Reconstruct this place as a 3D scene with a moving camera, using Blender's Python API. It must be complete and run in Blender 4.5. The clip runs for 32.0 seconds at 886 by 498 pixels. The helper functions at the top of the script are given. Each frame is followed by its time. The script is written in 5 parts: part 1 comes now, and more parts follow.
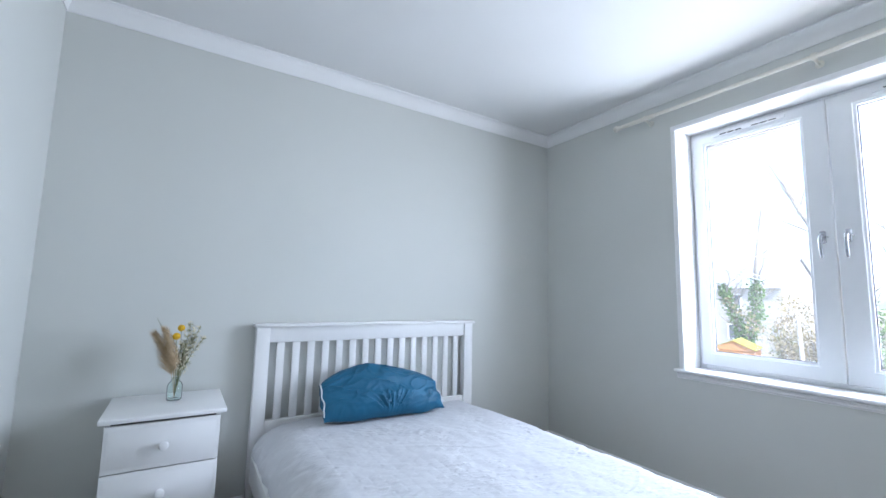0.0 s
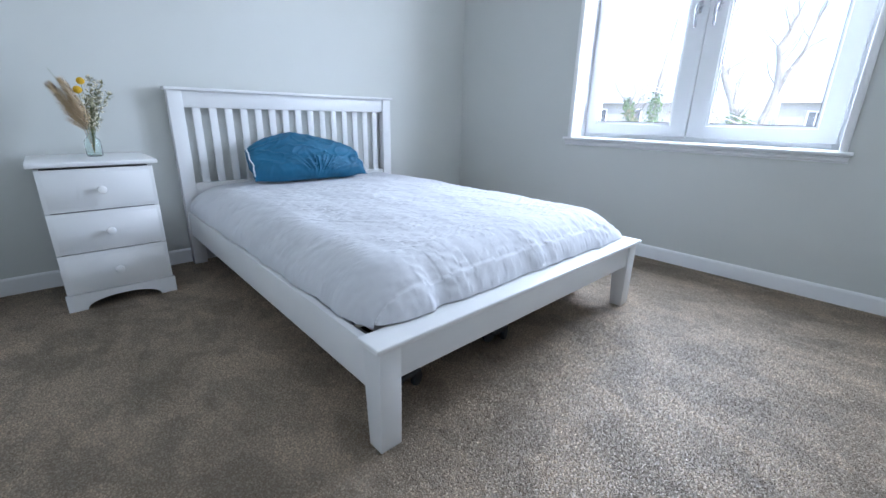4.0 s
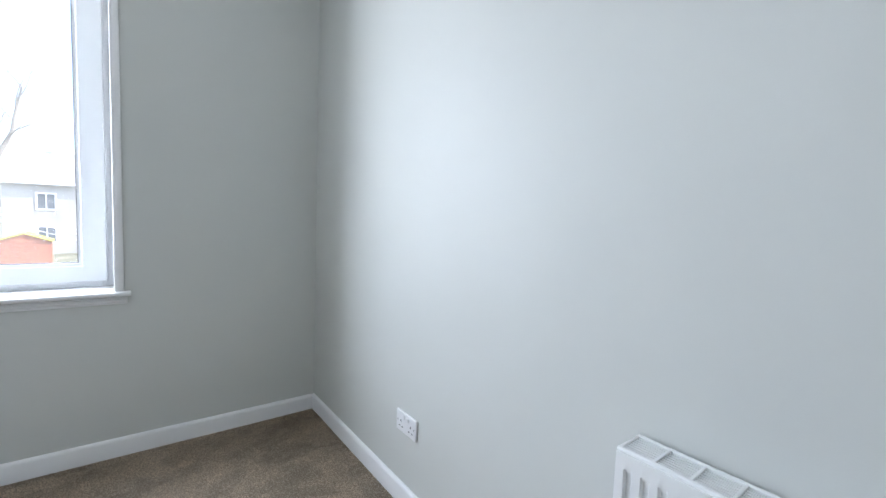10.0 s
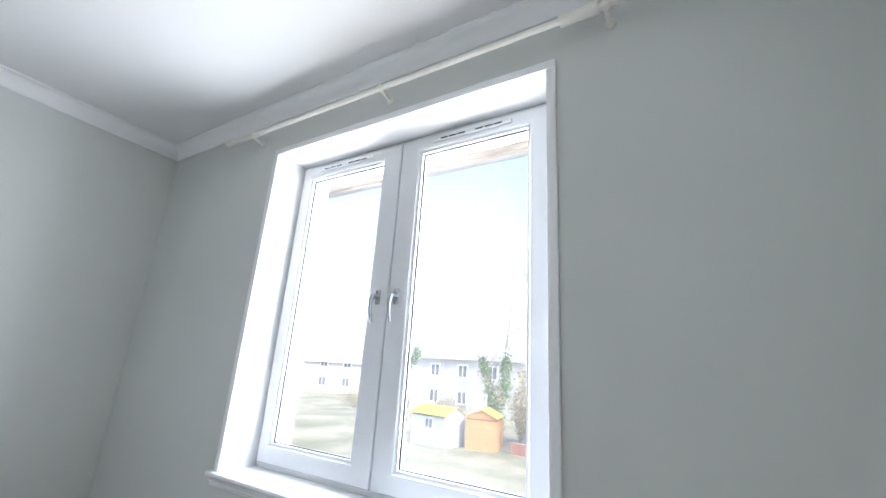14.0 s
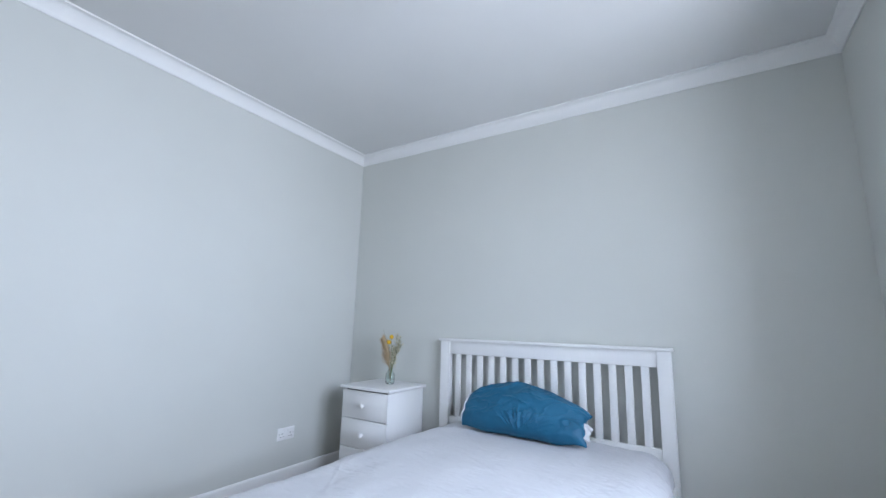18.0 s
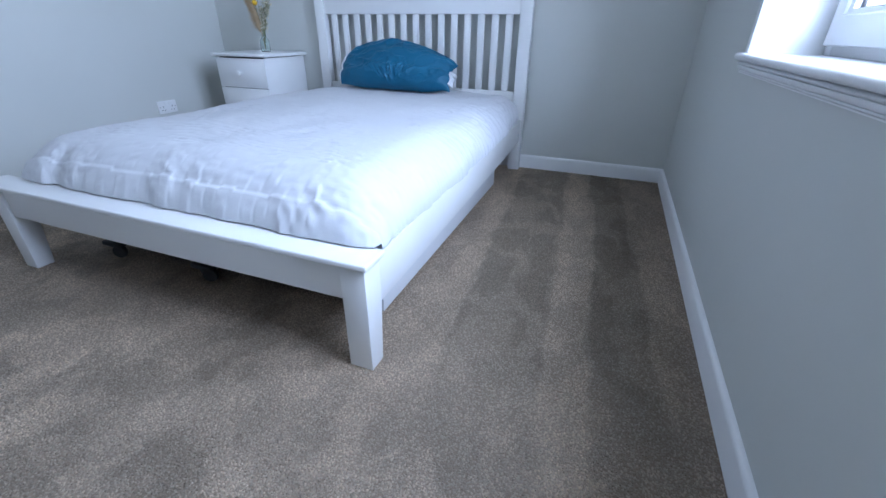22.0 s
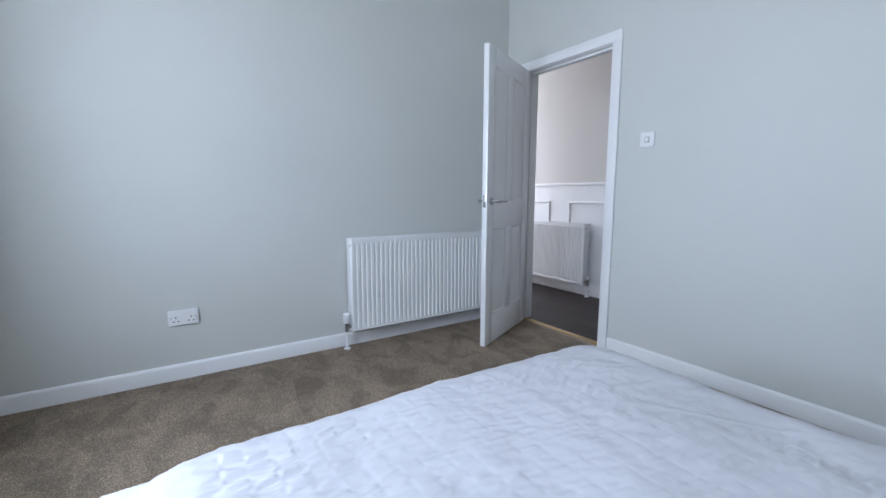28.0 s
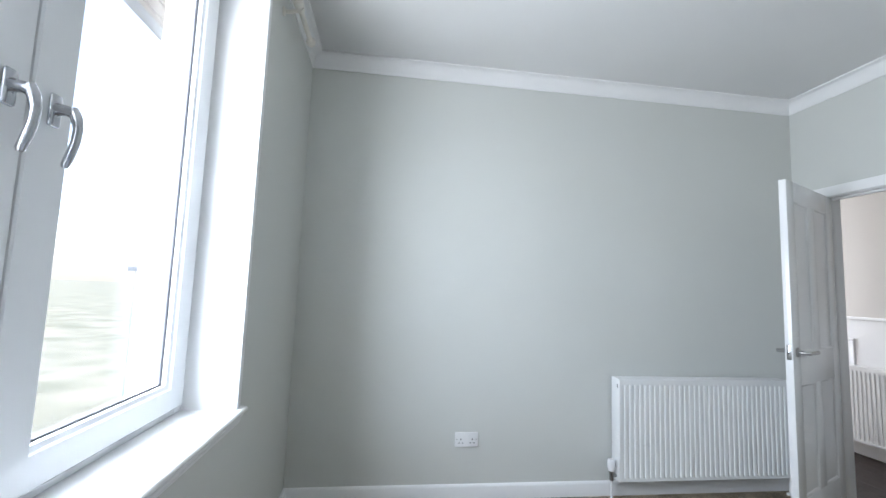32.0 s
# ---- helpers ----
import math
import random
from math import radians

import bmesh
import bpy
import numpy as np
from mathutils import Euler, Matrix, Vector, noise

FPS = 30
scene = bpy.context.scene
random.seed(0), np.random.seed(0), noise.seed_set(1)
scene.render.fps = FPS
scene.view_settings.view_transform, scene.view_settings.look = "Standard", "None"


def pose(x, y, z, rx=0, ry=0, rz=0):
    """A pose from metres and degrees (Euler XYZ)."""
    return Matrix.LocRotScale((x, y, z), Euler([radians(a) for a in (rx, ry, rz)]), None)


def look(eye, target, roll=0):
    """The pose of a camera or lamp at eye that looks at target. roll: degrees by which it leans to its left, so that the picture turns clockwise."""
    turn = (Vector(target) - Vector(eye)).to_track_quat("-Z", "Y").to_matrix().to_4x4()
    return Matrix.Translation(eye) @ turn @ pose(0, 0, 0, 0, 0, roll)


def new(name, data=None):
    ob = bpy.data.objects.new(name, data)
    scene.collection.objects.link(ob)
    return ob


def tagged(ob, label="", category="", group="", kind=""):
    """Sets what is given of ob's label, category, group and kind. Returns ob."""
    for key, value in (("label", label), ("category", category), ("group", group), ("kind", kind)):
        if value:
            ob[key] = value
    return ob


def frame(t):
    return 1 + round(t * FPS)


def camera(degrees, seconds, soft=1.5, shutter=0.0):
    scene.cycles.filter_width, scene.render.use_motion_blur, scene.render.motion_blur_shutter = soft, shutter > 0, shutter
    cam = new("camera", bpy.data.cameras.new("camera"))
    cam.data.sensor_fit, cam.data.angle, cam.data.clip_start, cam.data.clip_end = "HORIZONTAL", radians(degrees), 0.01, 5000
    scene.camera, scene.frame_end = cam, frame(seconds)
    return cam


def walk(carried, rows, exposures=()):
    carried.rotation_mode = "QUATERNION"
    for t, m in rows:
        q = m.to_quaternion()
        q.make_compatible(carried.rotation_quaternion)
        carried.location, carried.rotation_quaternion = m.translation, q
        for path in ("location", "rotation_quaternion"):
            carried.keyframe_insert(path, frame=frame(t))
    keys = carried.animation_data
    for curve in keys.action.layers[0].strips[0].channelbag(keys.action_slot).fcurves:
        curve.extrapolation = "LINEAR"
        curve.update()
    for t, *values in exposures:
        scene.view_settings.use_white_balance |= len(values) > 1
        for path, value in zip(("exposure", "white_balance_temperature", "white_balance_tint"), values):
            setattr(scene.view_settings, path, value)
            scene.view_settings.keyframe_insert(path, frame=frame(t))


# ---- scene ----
cam = camera(93.7, 32.0)
PATH = [
    (0, (0.616, 0.981, 1.245), (1.665, 2.669, 1.467), 1.3),
    (0.5, (0.577, 0.969, 1.174), (1.72, 2.61, 1.151), 1.3),
    (1, (0.582, 0.921, 1.138), (1.721, 2.524, 0.771), 1.4),
    (1.5, (0.543, 0.859, 1.048), (1.697, 2.421, 0.572), 1.1),
    (2, (0.504, 0.783, 0.99), (1.708, 2.289, 0.461), 1.0),
    (2.5, (0.436, 0.707, 0.967), (1.69, 2.154, 0.388), 1.3),
    (4.5, (0.465, 0.761, 0.917), (1.822, 2.089, 0.289), 1.1),
    (5, (0.63, 0.776, 0.905), (2.189, 1.87, 0.294), 0.7),
    (5.5, (0.758, 0.737, 0.909), (2.483, 1.535, 0.286), 0.9),
    (6, (0.871, 0.786, 0.869), (2.746, 1.153, 0.277), 1.5),
    (6.5, (0.893, 0.788, 0.863), (2.807, 0.708, 0.286), 1.6),
    (7, (0.887, 0.881, 0.879), (2.684, 0.228, 0.294), 1.8),
    (7.5, (0.848, 0.922, 0.92), (2.461, -0.108, 0.34), 1.5),
    (8, (0.776, 0.989, 0.971), (2.301, -0.166, 0.387), 1.4),
    (8.5, (0.76, 1.02, 1.025), (2.277, -0.154, 0.459), 1.5),
    (9, (0.811, 0.979, 1.088), (2.331, -0.224, 0.595), 1.8),
    (9.5, (0.905, 0.924, 1.139), (2.463, -0.287, 0.813), 1.9),
    (10, (0.996, 0.903, 1.203), (2.583, -0.305, 1.052), 2.2),
    (10.5, (1.017, 0.752, 1.246), (2.711, -0.309, 1.315), 1.7),
    (11, (1.139, 0.71, 1.387), (2.913, -0.152, 1.716), 1.6),
    (11.5, (1.309, 0.478, 1.372), (3.131, 0.021, 2.059), 4.0),
    (12, (1.436, 0.503, 1.36), (3.293, 0.32, 2.079), 3.9),
    (12.5, (1.583, 0.543, 1.404), (3.465, 0.586, 2.078), 3.5),
    (13, (1.7, 0.567, 1.462), (3.591, 0.845, 2.051), 2.6),
    (13.5, (1.913, 0.537, 1.337), (3.707, 1.2, 1.92), 3.3),
    (15.5, (2.653, 0.706, 1.285), (3.524, 2.461, 1.687), 1.6),
    (16, (2.754, 0.765, 1.243), (3.244, 2.665, 1.626), 1.6),
    (16.5, (2.879, 0.868, 1.195), (2.948, 2.831, 1.572), 1.7),
    (17, (2.858, 0.94, 1.201), (2.537, 2.882, 1.558), 1.6),
    (17.5, (2.784, 0.926, 1.202), (2.015, 2.737, 1.564), 1.4),
    (18, (2.725, 0.881, 1.151), (1.673, 2.542, 1.513), 1.5),
    (18.5, (2.723, 0.89, 1.185), (1.568, 2.507, 1.412), 1.9),
    (19, (2.805, 0.951, 1.178), (1.564, 2.519, 1.163), 1.5),
    (19.5, (2.837, 0.925, 1.133), (1.577, 2.457, 0.88), 1.3),
    (20, (2.88, 0.878, 1.105), (1.634, 2.364, 0.614), 1.2),
    (20.5, (2.929, 0.844, 1.06), (1.699, 2.295, 0.441), 1.1),
    (21, (2.99, 0.796, 1.004), (1.813, 2.242, 0.28), 0.7),
    (21.5, (3.049, 0.786, 0.937), (2.073, 2.328, 0.119), 0.3),
    (22, (3.057, 0.795, 0.854), (2.429, 2.45, -0.078), 0.7),
    (22.5, (3.093, 0.818, 0.836), (2.739, 2.482, -0.217), -0.0),
    (23, (3.134, 0.94, 0.855), (2.779, 2.588, -0.22), -0.3),
    (23.5, (3.117, 1.162, 0.875), (2.71, 2.787, -0.219), -0.3),
    (24, (3.056, 1.416, 0.897), (2.6, 3.034, -0.185), -0.1),
    (24.5, (2.931, 1.622, 0.965), (2.182, 3.104, -0.148), 0.3),
    (25, (2.813, 1.847, 0.993), (1.6, 2.971, -0.132), 0.1),
    (25.5, (2.703, 2.131, 0.991), (1.142, 2.704, -0.12), 0.3),
    (26, (2.562, 2.358, 1.031), (0.906, 2.336, -0.09), 0.0),
    (26.5, (2.56, 2.478, 1.042), (0.963, 1.9, -0.013), 0.5),
    (28.5, (2.381, 2.79, 1.032), (1.435, 1.039, 0.89), 1.2),
    (29, (2.396, 2.899, 1.09), (1.5, 1.117, 0.955), 1.4),
    (29.5, (2.476, 2.905, 1.108), (1.627, 1.098, 0.973), 1.6),
    (30, (2.59, 2.871, 1.112), (1.842, 1.021, 0.975), 1.8),
    (30.5, (2.706, 2.822, 1.094), (2.1, 0.919, 0.971), 1.7),
    (31, (2.812, 2.744, 1.147), (2.352, 0.801, 1.02), 1.6),
    (31.5, (2.849, 2.68, 1.226), (2.514, 0.708, 1.183), 1.6),
    (32, (2.902, 2.628, 1.274), (2.647, 0.654, 1.465), 2.1),
]
EXPOSURES = [(0, 2.15, 5600, 14), (2, 2.2, 5400, 14), (6, 2.22, 5580, 14), (9, 2.17, 5800, 13), (11, 2.08, 6050, 14), (13, 2.0, 6130, 14), (16.5, 2.22, 5600, 14), (18, 1.97, 5640, 15),
             (19, 1.92, 5440, 15), (20, 1.87, 5260, 15), (22, 1.73, 5020, 15), (24, 1.5, 4770, 23), (25, 1.5, 4800, 22), (26, 1.55, 5370, 17), (29, 1.77, 5630, 14), (31, 1.92, 5850, 12), (32, 1.95, 6000, 12)]
walk(cam, [(t, look(eye, target, roll)) for t, eye, target, roll in PATH], EXPOSURES)

# ---------- world, sun, exposure ----------
W, L, H = 3.445, 3.700, 2.74          # room: door wall x=0, window wall x=W, radiator wall y=0, headboard wall y=L
GROUND = -2.9                          # the room is one floor up

world = bpy.data.worlds.new("world")
scene.world = world
world.use_nodes = True
sky = world.node_tree.nodes.new("ShaderNodeTexSky")
sky.sky_type, sky.sun_disc = "NISHITA", False
sky.sun_elevation, sky.sun_rotation = radians(48), radians(205)
sky.air_density, sky.dust_density = 1.0, 2.2
back = world.node_tree.nodes["Background"]
world.node_tree.links.new(sky.outputs[0], back.inputs[0])
back.inputs[1].default_value = 0.145

sun = new("sun", bpy.data.lights.new("sun", "SUN"))
sun.data.energy, sun.data.angle, sun.data.color = 1.6, radians(0.6), (1.0, 0.95, 0.88)
sun.matrix_world = look((-8, -16, 18), (0, 0, 0))

# the light of the sky, which falls inwards and down, and of the sunny ground, which rises to the ceiling, gathered in the window opening
def daylight(name, watts, colour, y, z, wide, aside, rise):
    day = bpy.data.lights.new(name, "AREA")
    day.shape, day.size, day.size_y = "RECTANGLE", wide, 0.32
    day.energy, day.color = watts, colour
    new(name, day).matrix_world = look((3.850, y, z), (2.850, y + aside, z + rise))


for k in range(5):
    zc = 0.975 + 0.318 * k
    daylight("window_skylight", 4.05, (0.90, 0.96, 1.03), 1.376, zc, 0.66, -0.62, -0.36)
    daylight("window_skylight", 3.25, (0.90, 0.96, 1.03), 2.076, zc, 0.66, 0.58, -0.18)
    daylight("window_groundlight", 0.90, (1.08, 0.92, 0.70), 1.726, zc, 1.30, 0.0, 0.38)
# added fill for the hall; the end-wall opening it shines through is unseen
hall_fill = bpy.data.lights.new("hall_fill_light", "AREA")
hall_fill.shape, hall_fill.size, hall_fill.size_y = "RECTANGLE", 0.80, 1.20
hall_fill.energy, hall_fill.color = 15.0, (0.97, 0.98, 1.0)
new("hall_fill_light", hall_fill).matrix_world = look((-0.66, -2.46, 1.60), (-0.66, 0.0, 1.60))


# ---------- materials ----------
def nodes_of(name):
    m = bpy.data.materials.new(name)
    m.use_nodes = True
    nt = m.node_tree
    return m, nt, nt.nodes["Principled BSDF"]


def put(nt, kind, **values):
    n = nt.nodes.new(kind)
    for k, v in values.items():
        n.inputs[k].default_value = v
    return n


def mixed(nt, fac, a, b):
    n = nt.nodes.new("ShaderNodeMix")
    n.data_type = "RGBA"
    for sock, v in ((6, a), (7, b)):
        if isinstance(v, tuple):
            n.inputs[sock].default_value = (*v, 1)
        else:
            nt.links.new(v, n.inputs[sock])
    nt.links.new(fac, n.inputs[0])
    return n.outputs[2]


def ramp(nt, fac, lo, hi):
    n = nt.nodes.new("ShaderNodeMapRange")
    n.inputs[1].default_value, n.inputs[2].default_value = lo, hi
    nt.links.new(fac, n.inputs[0])
    return n.outputs[0]


def noise_of(nt, scale, detail=3.0, stretch=None, rough=0.5):
    co = nt.nodes.new("ShaderNodeTexCoord").outputs["Object"]
    if stretch:
        mp = nt.nodes.new("ShaderNodeMapping")
        mp.inputs["Scale"].default_value = stretch
        nt.links.new(co, mp.inputs[0])
        co = mp.outputs[0]
    n = put(nt, "ShaderNodeTexNoise", Scale=scale, Detail=detail, Roughness=rough)
    nt.links.new(co, n.inputs["Vector"])
    return n.outputs["Fac"]


def bumped(nt, bsdf, height, strength, distance):
    b = put(nt, "ShaderNodeBump", Strength=strength, Distance=distance)
    nt.links.new(height, b.inputs["Height"])
    old = bsdf.inputs["Normal"].links
    if old:
        nt.links.new(old[0].from_socket, b.inputs["Normal"])
    nt.links.new(b.outputs[0], bsdf.inputs["Normal"])


def surface(name, a, b, rough=0.5, metal=0.0, broad=1.5, fine=60.0, bump=0.1, depth=0.001, spread=0.06, stretch=None, shine=0.5):
    """Two close colours mixed by a broad noise, roughness varied by it, and a fine relief."""
    m, nt, s = nodes_of(name)
    big = noise_of(nt, broad, 4.0, stretch)
    small = noise_of(nt, fine, 3.0, stretch)
    nt.links.new(mixed(nt, ramp(nt, big, 0.35, 0.65), a, b), s.inputs["Base Color"])
    r = nt.nodes.new("ShaderNodeMapRange")
    r.inputs[3].default_value, r.inputs[4].default_value = rough - spread, rough + spread
    nt.links.new(big, r.inputs[0])
    nt.links.new(r.outputs[0], s.inputs["Roughness"])
    s.inputs["Metallic"].default_value = metal
    s.inputs["Specular IOR Level"].default_value = shine
    if bump:
        bumped(nt, s, small, bump, depth)
    return m


WALL = surface("wall_paint", (0.600, 0.610, 0.578), (0.622, 0.632, 0.600), 0.55, fine=260, bump=0.25, depth=0.0006, broad=0.9, shine=0.35)
HALL_WALL = surface("hall_wall_paint", (0.58, 0.55, 0.51), (0.60, 0.57, 0.53), 0.6, fine=260, bump=0.2, depth=0.0006)
CEIL = surface("ceiling_paint", (0.70, 0.70, 0.69), (0.72, 0.72, 0.71), 0.8, fine=180, bump=0.15, depth=0.0006, shine=0.2)
COVE = surface("coving_paint", (0.80, 0.80, 0.79), (0.83, 0.83, 0.82), 0.7, fine=120, bump=0.1, shine=0.2)
GLOSS = surface("white_gloss_paint", (0.81, 0.81, 0.81), (0.84, 0.84, 0.83), 0.42, fine=45, bump=0.05, depth=0.001, broad=3)
SATIN = surface("white_satin_paint", (0.77, 0.77, 0.77), (0.80, 0.80, 0.79), 0.38, fine=55, bump=0.08, depth=0.001, broad=4, stretch=(1, 1, 1))
UPVC = surface("white_upvc", (0.72, 0.735, 0.75), (0.75, 0.76, 0.77), 0.22, fine=20, bump=0.02, broad=3)
ENAMEL = surface("radiator_enamel", (0.79, 0.80, 0.79), (0.82, 0.82, 0.81), 0.3, fine=90, bump=0.04, broad=4)
PLASTIC = surface("white_plastic", (0.80, 0.80, 0.80), (0.82, 0.82, 0.82), 0.3, fine=30, bump=0.02, broad=8)
CHROME = surface("chrome", (0.40, 0.41, 0.44), (0.47, 0.48, 0.50), 0.2, metal=1.0, fine=40, bump=0.02, broad=10)
POLE = surface("cream_pole_paint", (0.76, 0.73, 0.65), (0.80, 0.77, 0.70), 0.35, fine=60, bump=0.05, broad=5)
GREYPLATE = surface("grey_satin_plate", (0.30, 0.31, 0.33), (0.36, 0.37, 0.39), 0.4, metal=0.3, fine=120, bump=0.03, broad=8)
STEEL = surface("brushed_steel", (0.34, 0.34, 0.33), (0.42, 0.41, 0.40), 0.3, metal=1.0, fine=200, bump=0.05, broad=10)
BRASS = surface("brass_strip", (0.55, 0.40, 0.18), (0.62, 0.47, 0.24), 0.35, metal=1.0, fine=80, bump=0.1, broad=9)
RUBBER = surface("black_rubber", (0.015, 0.015, 0.016), (0.025, 0.025, 0.026), 0.55, fine=60, bump=0.05)
GASKET = surface("grey_gasket", (0.05, 0.05, 0.055), (0.07, 0.07, 0.075), 0.6, fine=60, bump=0.05)
# near-black: shade painted into slots, holes and chest gaps; also plain dark bases
DARK = surface("dark_shade_and_base", (0.03, 0.03, 0.03), (0.045, 0.045, 0.045), 0.7, fine=60, bump=0.05)
DOOR = surface("white_door_gloss", (0.80, 0.80, 0.80), (0.83, 0.83, 0.82), 0.24, fine=45, bump=0.05, depth=0.001, broad=3)
COTTON = surface("white_bed_cotton", (0.61, 0.615, 0.640), (0.64, 0.645, 0.670), 0.85, fine=420, bump=0.35, depth=0.0012, broad=3, shine=0.2)
LINEN = surface("mattress_ticking", (0.72, 0.71, 0.69), (0.76, 0.75, 0.73), 0.9, fine=300, bump=0.3, shine=0.2)
TEAL = surface("teal_pillow_cotton", (0.012, 0.098, 0.185), (0.018, 0.122, 0.222), 0.52, fine=500, bump=0.3, depth=0.0006, broad=6, shine=0.35)
BOARD = surface("white_drawer_board", (0.70, 0.72, 0.74), (0.74, 0.75, 0.77), 0.42, fine=80, bump=0.05, broad=3)
PAMPAS = surface("dried_pampas_straw", (0.52, 0.38, 0.22), (0.64, 0.50, 0.32), 0.9, fine=200, bump=0.1, broad=40)
YELLOW = surface("yellow_flower_head", (0.62, 0.36, 0.01), (0.75, 0.47, 0.02), 0.85, fine=900, bump=0.8, depth=0.002, broad=90)
STEM = surface("dried_green_stem", (0.16, 0.20, 0.07), (0.24, 0.25, 0.10), 0.8, fine=300, bump=0.1, broad=40)
LEAF = surface("pale_dried_leaf", (0.30, 0.33, 0.20), (0.52, 0.48, 0.34), 0.8, fine=300, bump=0.1, broad=60)
PETAL = surface("cream_petals", (0.66, 0.60, 0.42), (0.74, 0.70, 0.55), 0.8, fine=300, bump=0.1, broad=60)
# render lightened so that a shaded wall looks brightly lit
SUNLIT_RENDER = surface("sunlit_render", (0.78, 0.77, 0.75), (0.84, 0.83, 0.81), 0.9, fine=40, bump=0.4, depth=0.004, broad=3)
CREAM = surface("cream_render", (0.62, 0.58, 0.52), (0.70, 0.66, 0.60), 0.9, fine=40, bump=0.4, depth=0.004, broad=3)
STONE = surface("weathered_stone", (0.36, 0.33, 0.30), (0.46, 0.43, 0.39), 0.9, fine=40, bump=0.5, depth=0.01, broad=4)
FASCIA = surface("weathered_soffit_board", (0.22, 0.18, 0.15), (0.40, 0.35, 0.30), 0.85, fine=18, bump=0.4, depth=0.004, broad=7, stretch=(1, 0.3, 1))
BARK = surface("pale_tree_bark", (0.18, 0.16, 0.13), (0.29, 0.26, 0.21), 0.9, fine=12, bump=0.7, depth=0.02, broad=1.2)
IVY = surface("ivy_leaves", (0.055, 0.115, 0.02), (0.12, 0.20, 0.04), 0.6, fine=4, bump=0.1, broad=1.5)
SCRUB = surface("dry_scrub_twigs", (0.24, 0.19, 0.10), (0.32, 0.27, 0.13), 0.9, fine=4, bump=0.1, broad=0.8)
SHRUB = surface("yellow_green_shrub_leaves", (0.14, 0.15, 0.03), (0.24, 0.22, 0.05), 0.8, fine=4, bump=0.1, broad=1.0)
GRASS = surface("dry_lawn", (0.15, 0.145, 0.085), (0.28, 0.26, 0.18), 0.95, fine=9, bump=0.6, depth=0.03, broad=0.35, shine=0.1)
ORANGE = surface("orange_stained_boards", (0.42, 0.19, 0.06), (0.50, 0.24, 0.08), 0.7, fine=9, bump=0.3, depth=0.01, broad=2.0, stretch=(1, 1, 6))
GREYWOOD = surface("pale_grey_boards", (0.38, 0.38, 0.40), (0.46, 0.46, 0.48), 0.75, fine=9, bump=0.3, depth=0.01, broad=2.0, stretch=(1, 1, 6))
MOSS = surface("mossy_roof_felt", (0.34, 0.30, 0.03), (0.46, 0.40, 0.05), 0.95, fine=10, bump=0.6, depth=0.02, broad=1.5)
SLATE = surface("grey_roof_slates", (0.24, 0.24, 0.25), (0.33, 0.33, 0.34), 0.7, fine=5, bump=0.4, depth=0.02, broad=0.6)
RENDERED = surface("pale_house_render", (0.36, 0.34, 0.31), (0.46, 0.44, 0.40), 0.9, fine=6, bump=0.3, depth=0.01, broad=0.5)
BRICK = surface("red_brick", (0.36, 0.13, 0.07), (0.46, 0.19, 0.10), 0.9, fine=20, bump=0.4, depth=0.006, broad=5)
POT = surface("terracotta_pot", (0.40, 0.17, 0.09), (0.48, 0.23, 0.13), 0.85, fine=30, bump=0.2, broad=6)
WATERY = surface("dark_window_glass", (0.10, 0.11, 0.12), (0.14, 0.15, 0.16), 0.1, fine=3, bump=0.0)


def glass_material(name, tint):
    m, nt, s = nodes_of(name)
    s.inputs["Base Color"].default_value = (*tint, 1)
    s.inputs["Roughness"].default_value = 0.0
    s.inputs["Transmission Weight"].default_value = 1.0
    s.inputs["IOR"].default_value = 1.45
    return m




def pane_material():
    m, nt, s = nodes_of("window_glass")
    clear, gloss, mix = (nt.nodes.new(k) for k in ("ShaderNodeBsdfTransparent", "ShaderNodeBsdfGlossy", "ShaderNodeMixShader"))
    clear.inputs[0].default_value = (0.97, 0.98, 0.98, 1)
    # thin white translucent share: glare haze over the view, put into the glass
    glare_veil, dim = nt.nodes.new("ShaderNodeBsdfTranslucent"), nt.nodes.new("ShaderNodeMixShader")
    glare_veil.inputs[0].default_value = (0.9, 0.9, 0.9, 1)
    dim.inputs[0].default_value = 0.008
    nt.links.new(clear.outputs[0], dim.inputs[1])
    nt.links.new(glare_veil.outputs[0], dim.inputs[2])
    gloss.inputs["Roughness"].default_value = 0.0
    facing = put(nt, "ShaderNodeLayerWeight", Blend=0.5)
    steep = nt.nodes.new("ShaderNodeMath")
    steep.operation = "POWER"
    steep.inputs[1].default_value = 5.0
    nt.links.new(facing.outputs["Facing"], steep.inputs[0])
    fr = nt.nodes.new("ShaderNodeMapRange")
    fr.inputs[3].default_value, fr.inputs[4].default_value = 0.04, 0.9
    nt.links.new(steep.outputs[0], fr.inputs[0])
    nt.links.new(fr.outputs[0], mix.inputs[0])
    nt.links.new(dim.outputs[0], mix.inputs[1])
    nt.links.new(gloss.outputs[0], mix.inputs[2])
    nt.links.new(mix.outputs[0], nt.nodes["Material Output"].inputs[0])
    return m


PANE = pane_material()
BOTTLE = glass_material("bottle_glass", (0.90, 0.97, 0.95))


